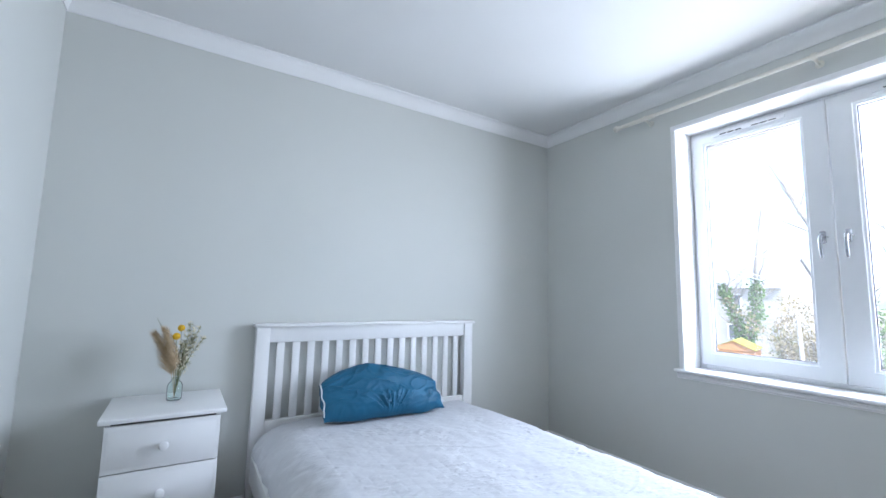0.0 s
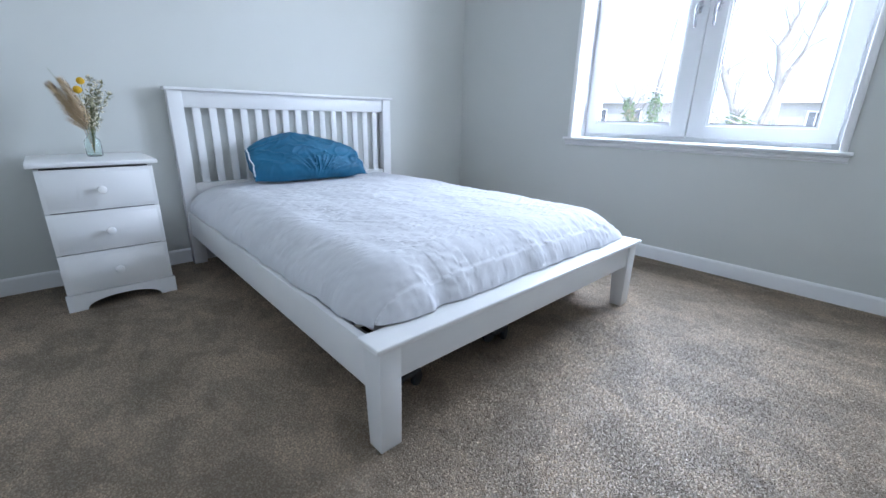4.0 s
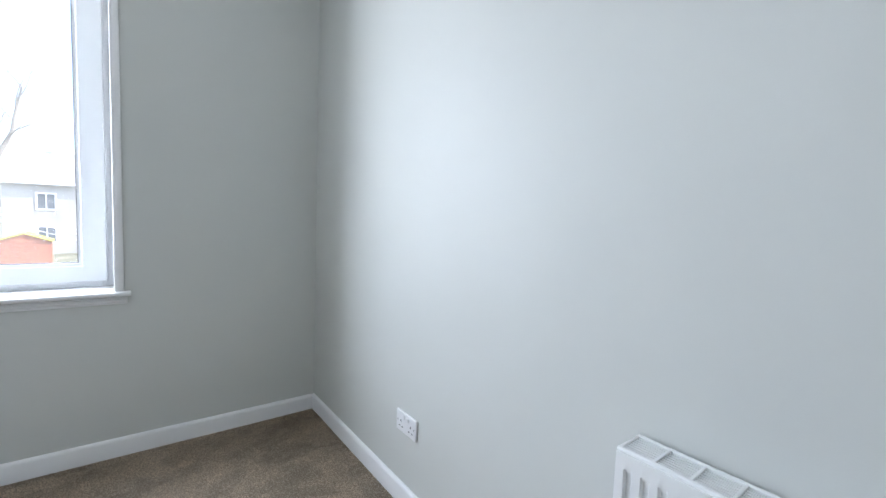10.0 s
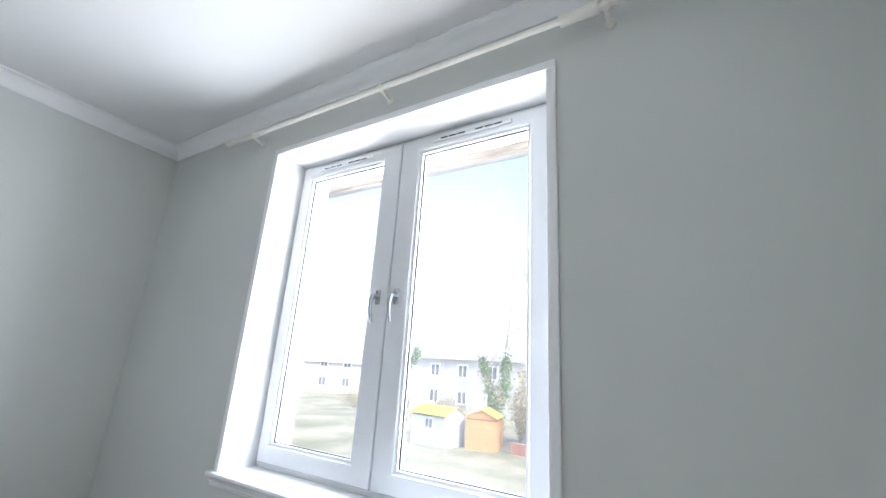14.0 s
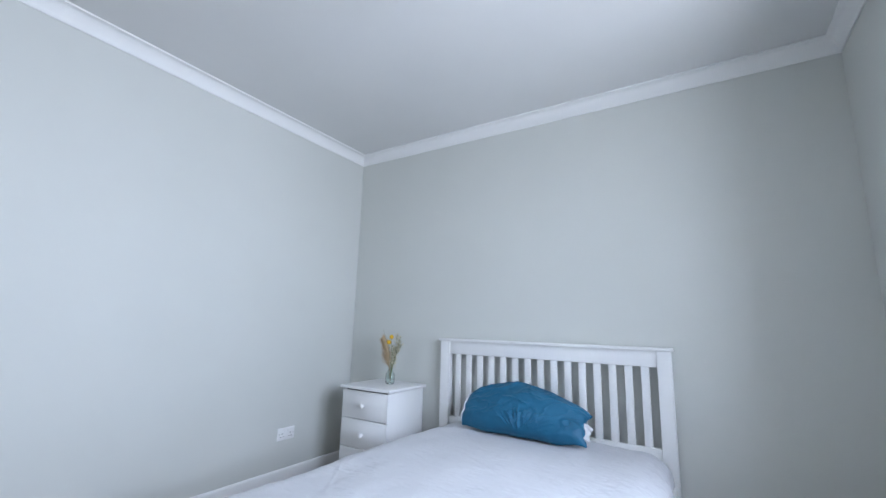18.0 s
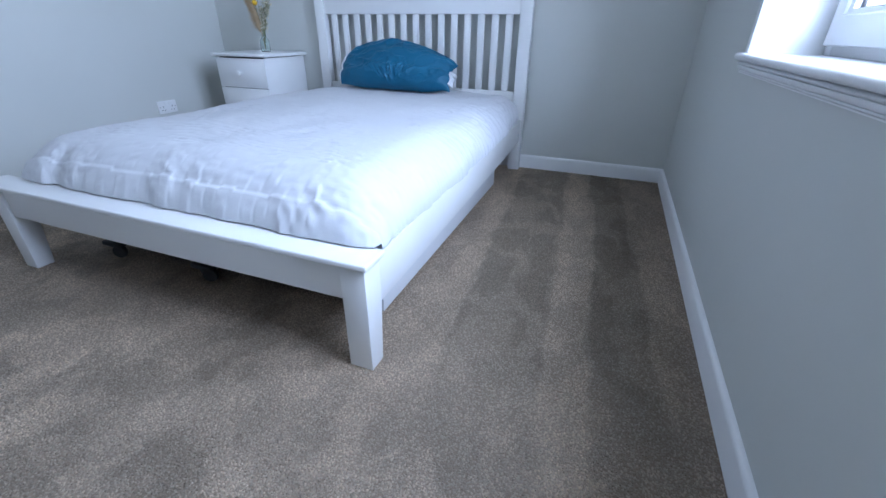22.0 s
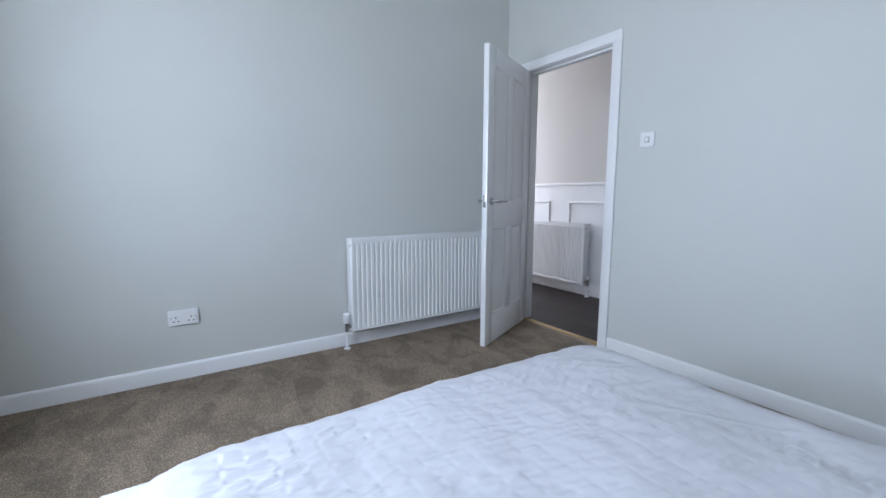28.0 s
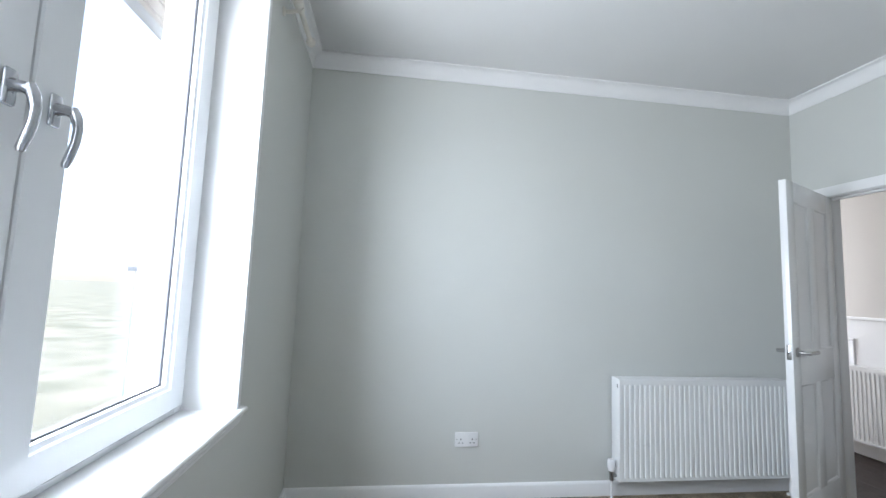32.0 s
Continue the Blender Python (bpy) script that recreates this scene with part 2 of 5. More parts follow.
def carpet_material(name, tufted):
    """Twist pile: flecked yarn, with the vacuum cleaner's lanes beside the bed and its short overlapping strokes on the open floor."""
    m, nt, s = nodes_of(name)
    fleck = noise_of(nt, 150.0, 3.0, None, 0.65)
    broad = noise_of(nt, 1.3, 3.0, None, 0.5)
    place = nt.nodes.new("ShaderNodeTexCoord").outputs["Object"]
    where = nt.nodes.new("ShaderNodeSeparateXYZ")
    nt.links.new(place, where.inputs[0])

    def sums(kind, a, b):
        n = nt.nodes.new("ShaderNodeMath")
        n.operation = kind
        for sock, v in zip(n.inputs, (a, b)):
            if isinstance(v, float):
                sock.default_value = v
            else:
                nt.links.new(v, sock)
        return n.outputs[0]

    def strokes(scale, turn, stretch, soft):
        mp = nt.nodes.new("ShaderNodeMapping")
        mp.inputs["Rotation"].default_value[2] = radians(turn)
        mp.inputs["Scale"].default_value = stretch
        nt.links.new(place, mp.inputs[0])
        n = put(nt, "ShaderNodeTexNoise", Scale=scale, Detail=3.5, Roughness=0.55, Distortion=0.5)
        nt.links.new(mp.outputs[0], n.inputs["Vector"])
        return ramp(nt, n.outputs["Fac"], 0.5 - soft, 0.5 + soft)

    # lanes: straight along the bed, their edges a little ragged
    ragged = sums("MULTIPLY", sums("SUBTRACT", noise_of(nt, 5.0, 4.0, (1.0, 0.45, 1.0), 0.6), 0.5), 0.13)
    slant = sums("MULTIPLY", sums("SUBTRACT", where.outputs["Y"], 2.2), 0.07)
    across = sums("ADD", sums("ADD", where.outputs["X"], ragged), slant)
    lanes = nt.nodes.new("ShaderNodeValToRGB")
    stops = lanes.color_ramp.elements
    stops[0].position, stops[0].color = 0.0, (0.9, 0.9, 0.9, 1)
    stops[1].position, stops[1].color = 1.0, (0.75, 0.75, 0.75, 1)
    for x, v in ((2.67, 0.95), (2.69, 0.08), (2.965, 0.15), (2.985, 1.0), (3.11, 0.95), (3.13, 0.0), (3.285, 0.05), (3.305, 0.8)):
        stops.new((x - 2.4) / 1.05).color = (v, v, v, 1)
    nt.links.new(ramp(nt, across, 2.4, 3.45), lanes.inputs[0])
    islands = strokes(7.0, 12, (1.0, 0.62, 1.0), 0.03)
    lane = nt.nodes.new("ShaderNodeMix")
    lane.inputs[0].default_value = 0.34
    nt.links.new(lanes.outputs[0], lane.inputs[2])
    nt.links.new(islands, lane.inputs[3])
    # open floor: strokes that fan out from the foot of the bed
    fans = nt.nodes.new("ShaderNodeMix")
    fans.inputs[0].default_value = 0.6
    nt.links.new(strokes(3.6, 34, (1.3, 0.75, 1.0), 0.04), fans.inputs[2])
    nt.links.new(strokes(6.6, -22, (1.0, 0.7, 1.0), 0.04), fans.inputs[3])
    streak = nt.nodes.new("ShaderNodeMix")
    beside = sums("MULTIPLY", ramp(nt, where.outputs["X"], 2.35, 2.55), ramp(nt, where.outputs["Y"], 1.35, 1.75))
    nt.links.new(beside, streak.inputs[0])
    nt.links.new(sums("ADD", sums("MULTIPLY", fans.outputs[0], 0.72), 0.22), streak.inputs[2])
    nt.links.new(lane.outputs[0], streak.inputs[3])
    if tufted:
        yarn = nt.nodes.new("ShaderNodeNewGeometry").outputs["Random Per Island"]
        base = mixed(nt, yarn, (0.345, 0.290, 0.222), (0.650, 0.554, 0.432))
    else:
        base = mixed(nt, ramp(nt, fleck, 0.34, 0.66), (0.19, 0.143, 0.100), (0.38, 0.295, 0.215))
    lines = mixed(nt, streak.outputs[0], (0.70, 0.70, 0.69), (1.27, 1.27, 1.27))
    wide = mixed(nt, ramp(nt, broad, 0.42, 0.58), (0.92, 0.92, 0.92), (1.06, 1.06, 1.06))
    out = base
    for other in (lines, wide):
        n = nt.nodes.new("ShaderNodeMix")
        n.data_type, n.blend_type = "RGBA", "MULTIPLY"
        n.inputs[0].default_value = 1.0
        nt.links.new(out, n.inputs[6])
        nt.links.new(other, n.inputs[7])
        out = n.outputs[2]
    nt.links.new(out, s.inputs["Base Color"])
    s.inputs["Roughness"].default_value = 0.42
    s.inputs["Specular IOR Level"].default_value = 1.0
    s.inputs["Specular Tint"].default_value = (1.0, 0.90, 0.78, 1)
    if tufted:
        thin, mix = nt.nodes.new("ShaderNodeBsdfTranslucent"), nt.nodes.new("ShaderNodeMixShader")
        mix.inputs[0].default_value = 0.55
        nt.links.new(out, thin.inputs[0])
        nt.links.new(s.outputs[0], mix.inputs[1])
        nt.links.new(thin.outputs[0], mix.inputs[2])
        nt.links.new(mix.outputs[0], nt.nodes["Material Output"].inputs[0])
    else:
        bumped(nt, s, fleck, 0.5, 0.004)
    return m


CARPET = carpet_material("taupe_twist_carpet", False)
TUFT = carpet_material("taupe_carpet_yarn", True)


def plank_material():
    m, nt, s = nodes_of("dark_wood_laminate")
    grain = noise_of(nt, 9.0, 5.0, (9.0, 0.8, 1.0), 0.6)
    info = nt.nodes.new("ShaderNodeObjectInfo").outputs["Random"]
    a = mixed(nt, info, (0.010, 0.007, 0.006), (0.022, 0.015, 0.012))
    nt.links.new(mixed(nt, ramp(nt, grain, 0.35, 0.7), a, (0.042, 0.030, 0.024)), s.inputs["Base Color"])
    s.inputs["Roughness"].default_value = 0.5
    s.inputs["Specular IOR Level"].default_value = 0.25
    bumped(nt, s, grain, 0.15, 0.002)
    return m


PLANK = plank_material()


# ---------- building helpers ----------
def thing(name, x, y, z, label, category, rz=0.0, group="", kind=""):
    ob = new(name)
    ob.empty_display_size = 0.1
    ob.matrix_world = pose(x, y, z, 0, 0, rz)
    return tagged(ob, label, category, group, kind)


def finish(name, bm, material, smooth=True):
    bmesh.ops.recalc_face_normals(bm, faces=bm.faces)
    me = bpy.data.meshes.new(name)
    bm.to_mesh(me)
    bm.free()
    me.materials.append(material)
    if smooth:
        me.polygons.foreach_set("use_smooth", [True] * len(me.polygons))
        me.set_sharp_from_angle(angle=radians(38))
    return me


def part(name, bm, material, parent=None, label="", smooth=True):
    ob = new(name, finish(name, bm, material, smooth))
    if parent:
        ob.parent = parent
    return tagged(ob, label) if label else ob


def structure(name, bm, material, label, category, smooth=True):
    return tagged(part(name, bm, material, None, "", smooth), label, category, "", "structure")


def slab(bm, x0, x1, y0, y1, z0, z1, bevel=0.0, segments=2):
    """A box between two corners, with rounded edges."""
    vs = [bm.verts.new((x, y, z)) for x in (x0, x1) for y in (y0, y1) for z in (z0, z1)]
    quads = ((0, 1, 3, 2), (4, 6, 7, 5), (0, 4, 5, 1), (2, 3, 7, 6), (0, 2, 6, 4), (1, 5, 7, 3))
    fs = [bm.faces.new([vs[i] for i in q]) for q in quads]
    if bevel:
        edges = list({e for f in fs for e in f.edges})
        bmesh.ops.bevel(bm, geom=edges, offset=bevel, segments=segments, profile=0.5, affect="EDGES")
    return bm


def box(x0, x1, y0, y1, z0, z1, bevel=0.003, segments=2):
    return slab(bmesh.new(), x0, x1, y0, y1, z0, z1, bevel, segments)


def tube(bm, pts, radii, sides=10, flat=1.0):
    """A round bar along points; radii one number or one for each point. flat squeezes it along its second axis."""
    pts = [Vector(p) for p in pts]
    if not isinstance(radii, (list, tuple)):
        radii = [radii] * len(pts)
    rings, a = [], None
    for i, p in enumerate(pts):
        way = (pts[min(i + 1, len(pts) - 1)] - pts[max(i - 1, 0)]).normalized()
        if a is None:
            a = way.cross(Vector((0, 0, 1)) if abs(way.z) < 0.9 else Vector((1, 0, 0)))
        a = (a - way * a.dot(way)).normalized()
        b = way.cross(a)
        rings.append([bm.verts.new(p + radii[i] * (math.cos(2 * math.pi * k / sides) * a + flat * math.sin(2 * math.pi * k / sides) * b)) for k in range(sides)])
    for r0, r1 in zip(rings, rings[1:]):
        for k in range(sides):
            bm.faces.new((r0[k], r0[(k + 1) % sides], r1[(k + 1) % sides], r1[k]))
    bm.faces.new(rings[0][::-1])
    bm.faces.new(rings[-1])
    return bm


def bar(pts, radii, sides=10, flat=1.0):
    return tube(bmesh.new(), pts, radii, sides, flat)


def lathe(profile, sides=24, x=0.0, y=0.0, bm=None):
    """A turned shape about the upright axis at x, y; profile of (radius, z)."""
    bm = bm or bmesh.new()
    rings = [[bm.verts.new((x + max(r, 1e-4) * math.cos(2 * math.pi * k / sides), y + max(r, 1e-4) * math.sin(2 * math.pi * k / sides), z)) for k in range(sides)] for r, z in profile]
    for r0, r1 in zip(rings, rings[1:]):
        for k in range(sides):
            bm.faces.new((r0[k], r0[(k + 1) % sides], r1[(k + 1) % sides], r1[k]))
    bm.faces.new(rings[0][::-1])
    bm.faces.new(rings[-1])
    return bm


def turned(bm, m):
    bmesh.ops.transform(bm, matrix=m, verts=bm.verts)
    return bm


def prism(outline, axis, a, b):
    """A closed outline of 2D points pushed along an axis from a to b. axis x: points are (y, z); y: (x, z); z: (x, y)."""
    bm = bmesh.new()

    def place(p, d):
        return {"x": (d, p[0], p[1]), "y": (p[0], d, p[1]), "z": (p[0], p[1], d)}[axis]
    r0 = [bm.verts.new(place(p, a)) for p in outline]
    r1 = [bm.verts.new(place(p, b)) for p in outline]
    n = len(outline)
    for k in range(n):
        bm.faces.new((r0[k], r0[(k + 1) % n], r1[(k + 1) % n], r1[k]))
    bm.faces.new(r0)
    bm.faces.new(r1[::-1])
    return bm


# ---------- the room: floor, walls, ceiling ----------
DY0, DY1, DTOP = 0.200, 0.992, 1.985       # doorway in the wall, before its lining
WY0, WY1, WZ0, WZ1 = 0.958, 2.494, 0.778, 2.420  # window opening
XOUT = 3.80

floor_ob = structure("floor", box(-0.03, W, 0, L, -0.20, 0.0, 0), CARPET, "taupe grey twist-pile carpet with vacuum marks", "carpet", False)
structure("wall_north", box(-0.12, XOUT, L, L + 0.14, -0.2, H + 0.2, 0), WALL, "plain pale grey painted wall behind the bed", "wall", False)
structure("wall_south", box(-0.12, XOUT, -0.14, 0, -0.2, H + 0.2, 0), WALL, "plain pale grey painted wall behind the radiator", "wall", False)
bm = bmesh.new()
slab(bm, -0.12, 0, 0, DY0, -0.2, H + 0.2)
slab(bm, -0.12, 0, DY1, L, -0.2, H + 0.2)
slab(bm, -0.12, 0, DY0, DY1, DTOP, H + 0.2)
structure("wall_west", bm, WALL, "pale grey painted wall with a doorway", "wall", False)
bm = bmesh.new()
slab(bm, W, XOUT, 0, WY0, -0.2, H + 0.2)
slab(bm, W, XOUT, WY1, L, -0.2, H + 0.2)
slab(bm, W, XOUT, WY0, WY1, -0.2, WZ0)
slab(bm, W, XOUT, WY0, WY1, WZ1, H + 0.2)
structure("wall_east", bm, WALL, "pale grey painted wall with a deep window opening", "wall", False)
structure("ceiling", box(-0.12, XOUT, -0.14, L + 0.14, H, H + 0.2, 0), CEIL, "flat white painted ceiling", "ceiling", False)

# coving round the whole room
profile = [(0.0, 2.650), (0.007, 2.650), (0.009, 2.654)]
for k in range(11):
    a = math.pi / 2 * k / 10
    profile.append((0.010 + 0.052 * (1 - math.cos(a)), 2.656 + 0.074 * math.sin(a)))
profile += [(0.066, 2.7305), (0.067, 2.735), (0.067, H + 0.002)]
bm = bmesh.new()
rings = [[bm.verts.new(p) for p in ((d, d, z), (W - d, d, z), (W - d, L - d, z), (d, L - d, z))] for d, z in profile]
for r0, r1 in zip(rings, rings[1:]):
    for k in range(4):
        bm.faces.new((r0[k], r0[(k + 1) % 4], r1[(k + 1) % 4], r1[k]))
structure("trim", bm, COVE, "white plaster coving with a hollow curve", "coving")

# skirting boards
SK = [(0, 0), (0.015, 0), (0.015, 0.074), (0.012, 0.084), (0.006, 0.089), (0, 0.090)]


SKL = "white gloss painted skirting board"
structure("baseboard_south", prism([(d, z) for d, z in SK], "x", 0.0, W), GLOSS, SKL, "skirting")
structure("baseboard_north", prism([(L - d, z) for d, z in SK], "x", 0.0, W), GLOSS, SKL, "skirting")
structure("baseboard_east", prism([(W - d, z) for d, z in SK], "y", 0.016, L - 0.016), GLOSS, SKL, "skirting")
structure("baseboard_west", prism([(d, z) for d, z in SK], "y", 1.047, L - 0.016), GLOSS, SKL, "skirting")
structure("baseboard_west_short", prism([(d, z) for d, z in SK], "y", 0.016, 0.144), GLOSS, SKL, "skirting")

# ---------- doorway and door ----------
frame_ob = thing("door_1", 0, 0, 0, "white door lining and architrave round the doorway", "door frame", kind="structure")
OY0, OY1, OTOP = DY0 + 0.016, DY1 - 0.016, DTOP - 0.008
part("lining", box(-0.12, 0.0, DY0, OY0, 0, OTOP, 0.001), GLOSS, frame_ob)
part("lining", box(-0.12, 0.0, OY1, DY1, 0, OTOP, 0.001), GLOSS, frame_ob)
part("lining", box(-0.12, 0.0, DY0, DY1, OTOP, DTOP, 0.001), GLOSS, frame_ob)
part("door_stop", box(-0.075, -0.042, OY0, OY0 + 0.012, 0, OTOP, 0.001), GLOSS, frame_ob)
part("door_stop", box(-0.075, -0.042, OY1 - 0.012, OY1, 0, OTOP, 0.001), GLOSS, frame_ob)
part("door_stop", box(-0.075, -0.042, OY0 + 0.012, OY1 - 0.012, OTOP - 0.012, OTOP, 0.001), GLOSS, frame_ob)


def trim_bar(y0, y1, z0, z1, x0=0.0, depth=0.016):
    return box(x0, x0 + depth, y0, y1, z0, z1, 0.004, 3)


part("architrave", trim_bar(DY0 - 0.055, OY0 - 0.004, 0, OTOP + 0.004), GLOSS, frame_ob)
part("architrave", trim_bar(OY1 + 0.002, OY1 + 0.068, 0, OTOP + 0.004), GLOSS, frame_ob)
part("architrave", trim_bar(DY0 - 0.055, OY1 + 0.068, OTOP + 0.004, OTOP + 0.070), GLOSS, frame_ob)
for side in (-0.12 - 0.016,):
    part("architrave", trim_bar(DY0 - 0.055, OY0 - 0.004, 0, OTOP + 0.004, side), GLOSS, frame_ob)
    part("architrave", trim_bar(OY1 + 0.002, OY1 + 0.068, 0, OTOP + 0.004, side), GLOSS, frame_ob)
    part("architrave", trim_bar(DY0 - 0.055, OY1 + 0.068, OTOP + 0.004, OTOP + 0.070, side), GLOSS, frame_ob)

door = thing("panel_door", 0.004, OY0 + 0.004, 0.008, "white gloss four-panel door standing open into the room", "door", -65)
DW, DH, DT = 0.752, OTOP - 0.012, 0.036


def door_panel(y0, y1, z0, z1, x0, side):
    """A raised bead round a sunk field, on one face of the door."""
    bm = bmesh.new()
    steps = ((0.0, 0.0), (0.006, -0.003), (0.012, -0.010), (0.020, -0.011))
    rings = [[bm.verts.new((x0 + side * h, y, z)) for y, z in ((y0 + d, z0 + d), (y1 - d, z0 + d), (y1 - d, z1 - d), (y0 + d, z1 - d))] for d, h in steps]
    for r0, r1 in zip(rings, rings[1:]):
        for k in range(4):
            bm.faces.new((r0[k], r0[(k + 1) % 4], r1[(k + 1) % 4], r1[k]))
    bm.faces.new(rings[-1])
    return bm


ST, MID = 0.105, 0.100
rows_z = ((0.200, 0.800), (0.985, DH - 0.115))
cols_y = ((ST, (DW - MID) / 2), ((DW + MID) / 2, DW - ST))
part("stile", box(-DT, 0, 0, ST, 0, DH, 0.0015), DOOR, door)
part("stile", box(-DT, 0, DW - ST, DW, 0, DH, 0.0015), DOOR, door)
for z0, z1 in ((0, rows_z[0][0]), (rows_z[0][1], rows_z[1][0]), (rows_z[1][1], DH)):
    part("rail", box(-DT, 0, ST, DW - ST, z0, z1, 0.0005), DOOR, door)
for z0, z1 in rows_z:
    part("muntin", box(-DT, 0, cols_y[0][1], cols_y[1][0], z0, z1, 0.0005), DOOR, door)
    for y0, y1 in cols_y:
        part("panel", door_panel(y0, y1, z0, z1, 0.0, 1), DOOR, door)
        part("panel", door_panel(y0, y1, z0, z1, -DT, -1), DOOR, door)


def lever(side):
    """A lever on a round rose; side 1 is the bedroom face, -1 the hall face."""
    x = 0.0 if side > 0 else -DT
    y, z = DW - 0.062, 0.985
    h = part("door_handle", bar([(x, y, z), (x + side * 0.048, y, z), (x + side * 0.055, y - 0.004, z), (x + side * 0.056, y - 0.02, z), (x + side * 0.056, y - 0.125, z)], [0.009, 0.009, 0.0095, 0.0095, 0.0095], 14), STEEL, door, "brushed steel lever handle")
    rose = turned(lathe([(0.0, 0.0), (0.026, 0.0), (0.026, 0.006), (0.023, 0.009), (0.010, 0.009)], 28), pose(x, y, z, 0, 90 * side, 0))
    part("rose", rose, STEEL, h)


lever(1)
lever(-1)
plate = part("latch_plate", box(-DT / 2 - 0.011, -DT / 2 + 0.011, DW, DW + 0.002, 0.945, 1.025, 0.0008), STEEL, door, "steel latch plate")
part("latch", box(-DT / 2 - 0.006, -DT / 2 + 0.006, DW + 0.002, DW + 0.010, 0.975, 0.995, 0.002), CHROME, plate)
for z in (0.22, 0.95, 1.72):
    part("hinge", bar([(0.006, -0.002, z - 0.045), (0.006, -0.002, z + 0.045)], 0.006, 10), STEEL, door)
tagged(structure("threshold", prism([(-0.075, 0.0), (-0.070, 0.006), (-0.052, 0.008), (-0.034, 0.006), (-0.029, 0.0)], "y", OY0, OY1), BRASS, "brass threshold strip between carpet and wood floor", "threshold"))

# ---------- window ----------
window = thing("window_1", 0, 0, 0, "white two-sash casement window with chrome handles", "window", kind="structure")
FX0, FX1 = 3.626, 3.695
FY0, FY1, FZ0, FZ1 = 0.960, 2.492, 0.800, 2.418
FW = 0.045
part("window_frame", box(FX0, FX1, FY0, FY0 + FW, FZ0, FZ1, 0.003), UPVC, window)
part("window_frame", box(FX0, FX1, FY1 - FW, FY1, FZ0, FZ1, 0.003), UPVC, window)
part("window_frame", box(FX0, FX1, FY0 + FW, FY1 - FW, FZ0, FZ0 + FW, 0.003), UPVC, window)
part("window_frame", box(FX0, FX1, FY0 + FW, FY1 - FW, FZ1 - FW, FZ1, 0.003), UPVC, window)


def sash(y0, y1, p0, p1, hand):
    z0, z1, q0, q1 = 0.826, 2.398, 0.906, 2.330
    x0, x1 = 3.610, 3.672
    s = part("sash", mitred(y0, y1, z0, z1, p0, p1, q0, q1, x0, x1), UPVC, window)
    part("bead", mitred(p0, p1, q0, q1, p0 + 0.012, p1 - 0.012, q0 + 0.012, q1 - 0.012, x0 + 0.006, x0 + 0.030, 0.006), UPVC, s)
    part("gasket", mitred(p0 + 0.012, p1 - 0.012, q0 + 0.012, q1 - 0.012, p0 + 0.016, p1 - 0.016, q0 + 0.016, q1 - 0.016, x0 + 0.026, x0 + 0.036), GASKET, s, "dark rubber glazing gasket")
    pane = part("pane", box(x0 + 0.034, x0 + 0.052, p0 + 0.004, p1 - 0.004, q0 + 0.004, q1 - 0.004, 0), PANE, s, "clear double-glazed pane", False)
    vent = part("trickle_vent", box(x0 - 0.010, x0 + 0.001, (p0 + p1) / 2 - 0.200, (p0 + p1) / 2 + 0.200, 2.353, 2.374, 0.003), UPVC, s, "white trickle vent with dark slots")
    # slots are not cut: dark strips on the face give their shade
    for k in range(7):
        c = (p0 + p1) / 2 + (k - 3) * 0.046
        if k != 3:
            part("vent_slot_shade", box(x0 - 0.0108, x0 - 0.009, c - 0.019, c + 0.019, 2.360, 2.367, 0), DARK, vent)
    # handle: plate, neck and a lever that curves down
    hy, hz = hand, 1.612
    h = part("window_handle", box(x0 - 0.012, x0, hy - 0.014, hy + 0.014, hz - 0.035, hz + 0.035, 0.006, 3), CHROME, s, "chrome cranked window handle")
    part("neck", bar([(x0 - 0.010, hy, hz + 0.004), (x0 - 0.030, hy, hz + 0.002), (x0 - 0.044, hy, hz - 0.004)], [0.013, 0.011, 0.012], 14), CHROME, h)
    part("lever", bar([(x0 - 0.040, hy, hz + 0.006), (x0 - 0.049, hy, hz - 0.014), (x0 - 0.054, hy, hz - 0.036), (x0 - 0.052, hy, hz - 0.064), (x0 - 0.045, hy, hz - 0.091), (x0 - 0.038, hy, hz - 0.112), (x0 - 0.036, hy, hz - 0.119)], [0.010, 0.011, 0.009, 0.0085, 0.009, 0.008, 0.005], 14), CHROME, h)
    part("key_stub", bar([(x0 - 0.030, hy, hz + 0.004), (x0 - 0.030, hy - 0.030, hz - 0.004)], 0.003, 8), CHROME, h)


def mitred(y0, y1, z0, z1, p0, p1, q0, q1, x0, x1, chamfer=0.0):
    """A picture-frame shape, mitred at its corners, with its front at x0 and back at x1; chamfer lowers the inner front edge."""
    bm = bmesh.new()
    outer = ((y0, z0), (y1, z0), (y1, z1), (y0, z1))
    inner = ((p0, q0), (p1, q0), (p1, q1), (p0, q1))
    b = 0.004 if not chamfer else 0.0
    sections = []
    for (ya, za), (yb, zb) in zip(outer, inner):
        dy, dz = (1 if yb > ya else -1), (1 if zb > za else -1)
        sections.append([bm.verts.new(p) for p in ((x1, ya, za), (x0 + b, ya, za), (x0, ya + dy * b, za + dz * b), (x0 + chamfer, yb - dy * b, zb - dz * b), (x0 + b + chamfer, yb, zb), (x1, yb, zb))])
    n = len(sections[0])
    for k in range(4):
        s0, s1 = sections[k], sections[(k + 1) % 4]
        for i in range(n):
            if s0[i].co != s0[(i + 1) % n].co:
                bm.faces.new((s0[i], s0[(i + 1) % n], s1[(i + 1) % n], s1[i]))
    bmesh.ops.remove_doubles(bm, verts=bm.verts, dist=1e-5)
    return bm


sash(0.986, 1.7465, 1.082, 1.640, 1.697)
sash(1.7535, 2.472, 1.860, 2.408, 1.803)

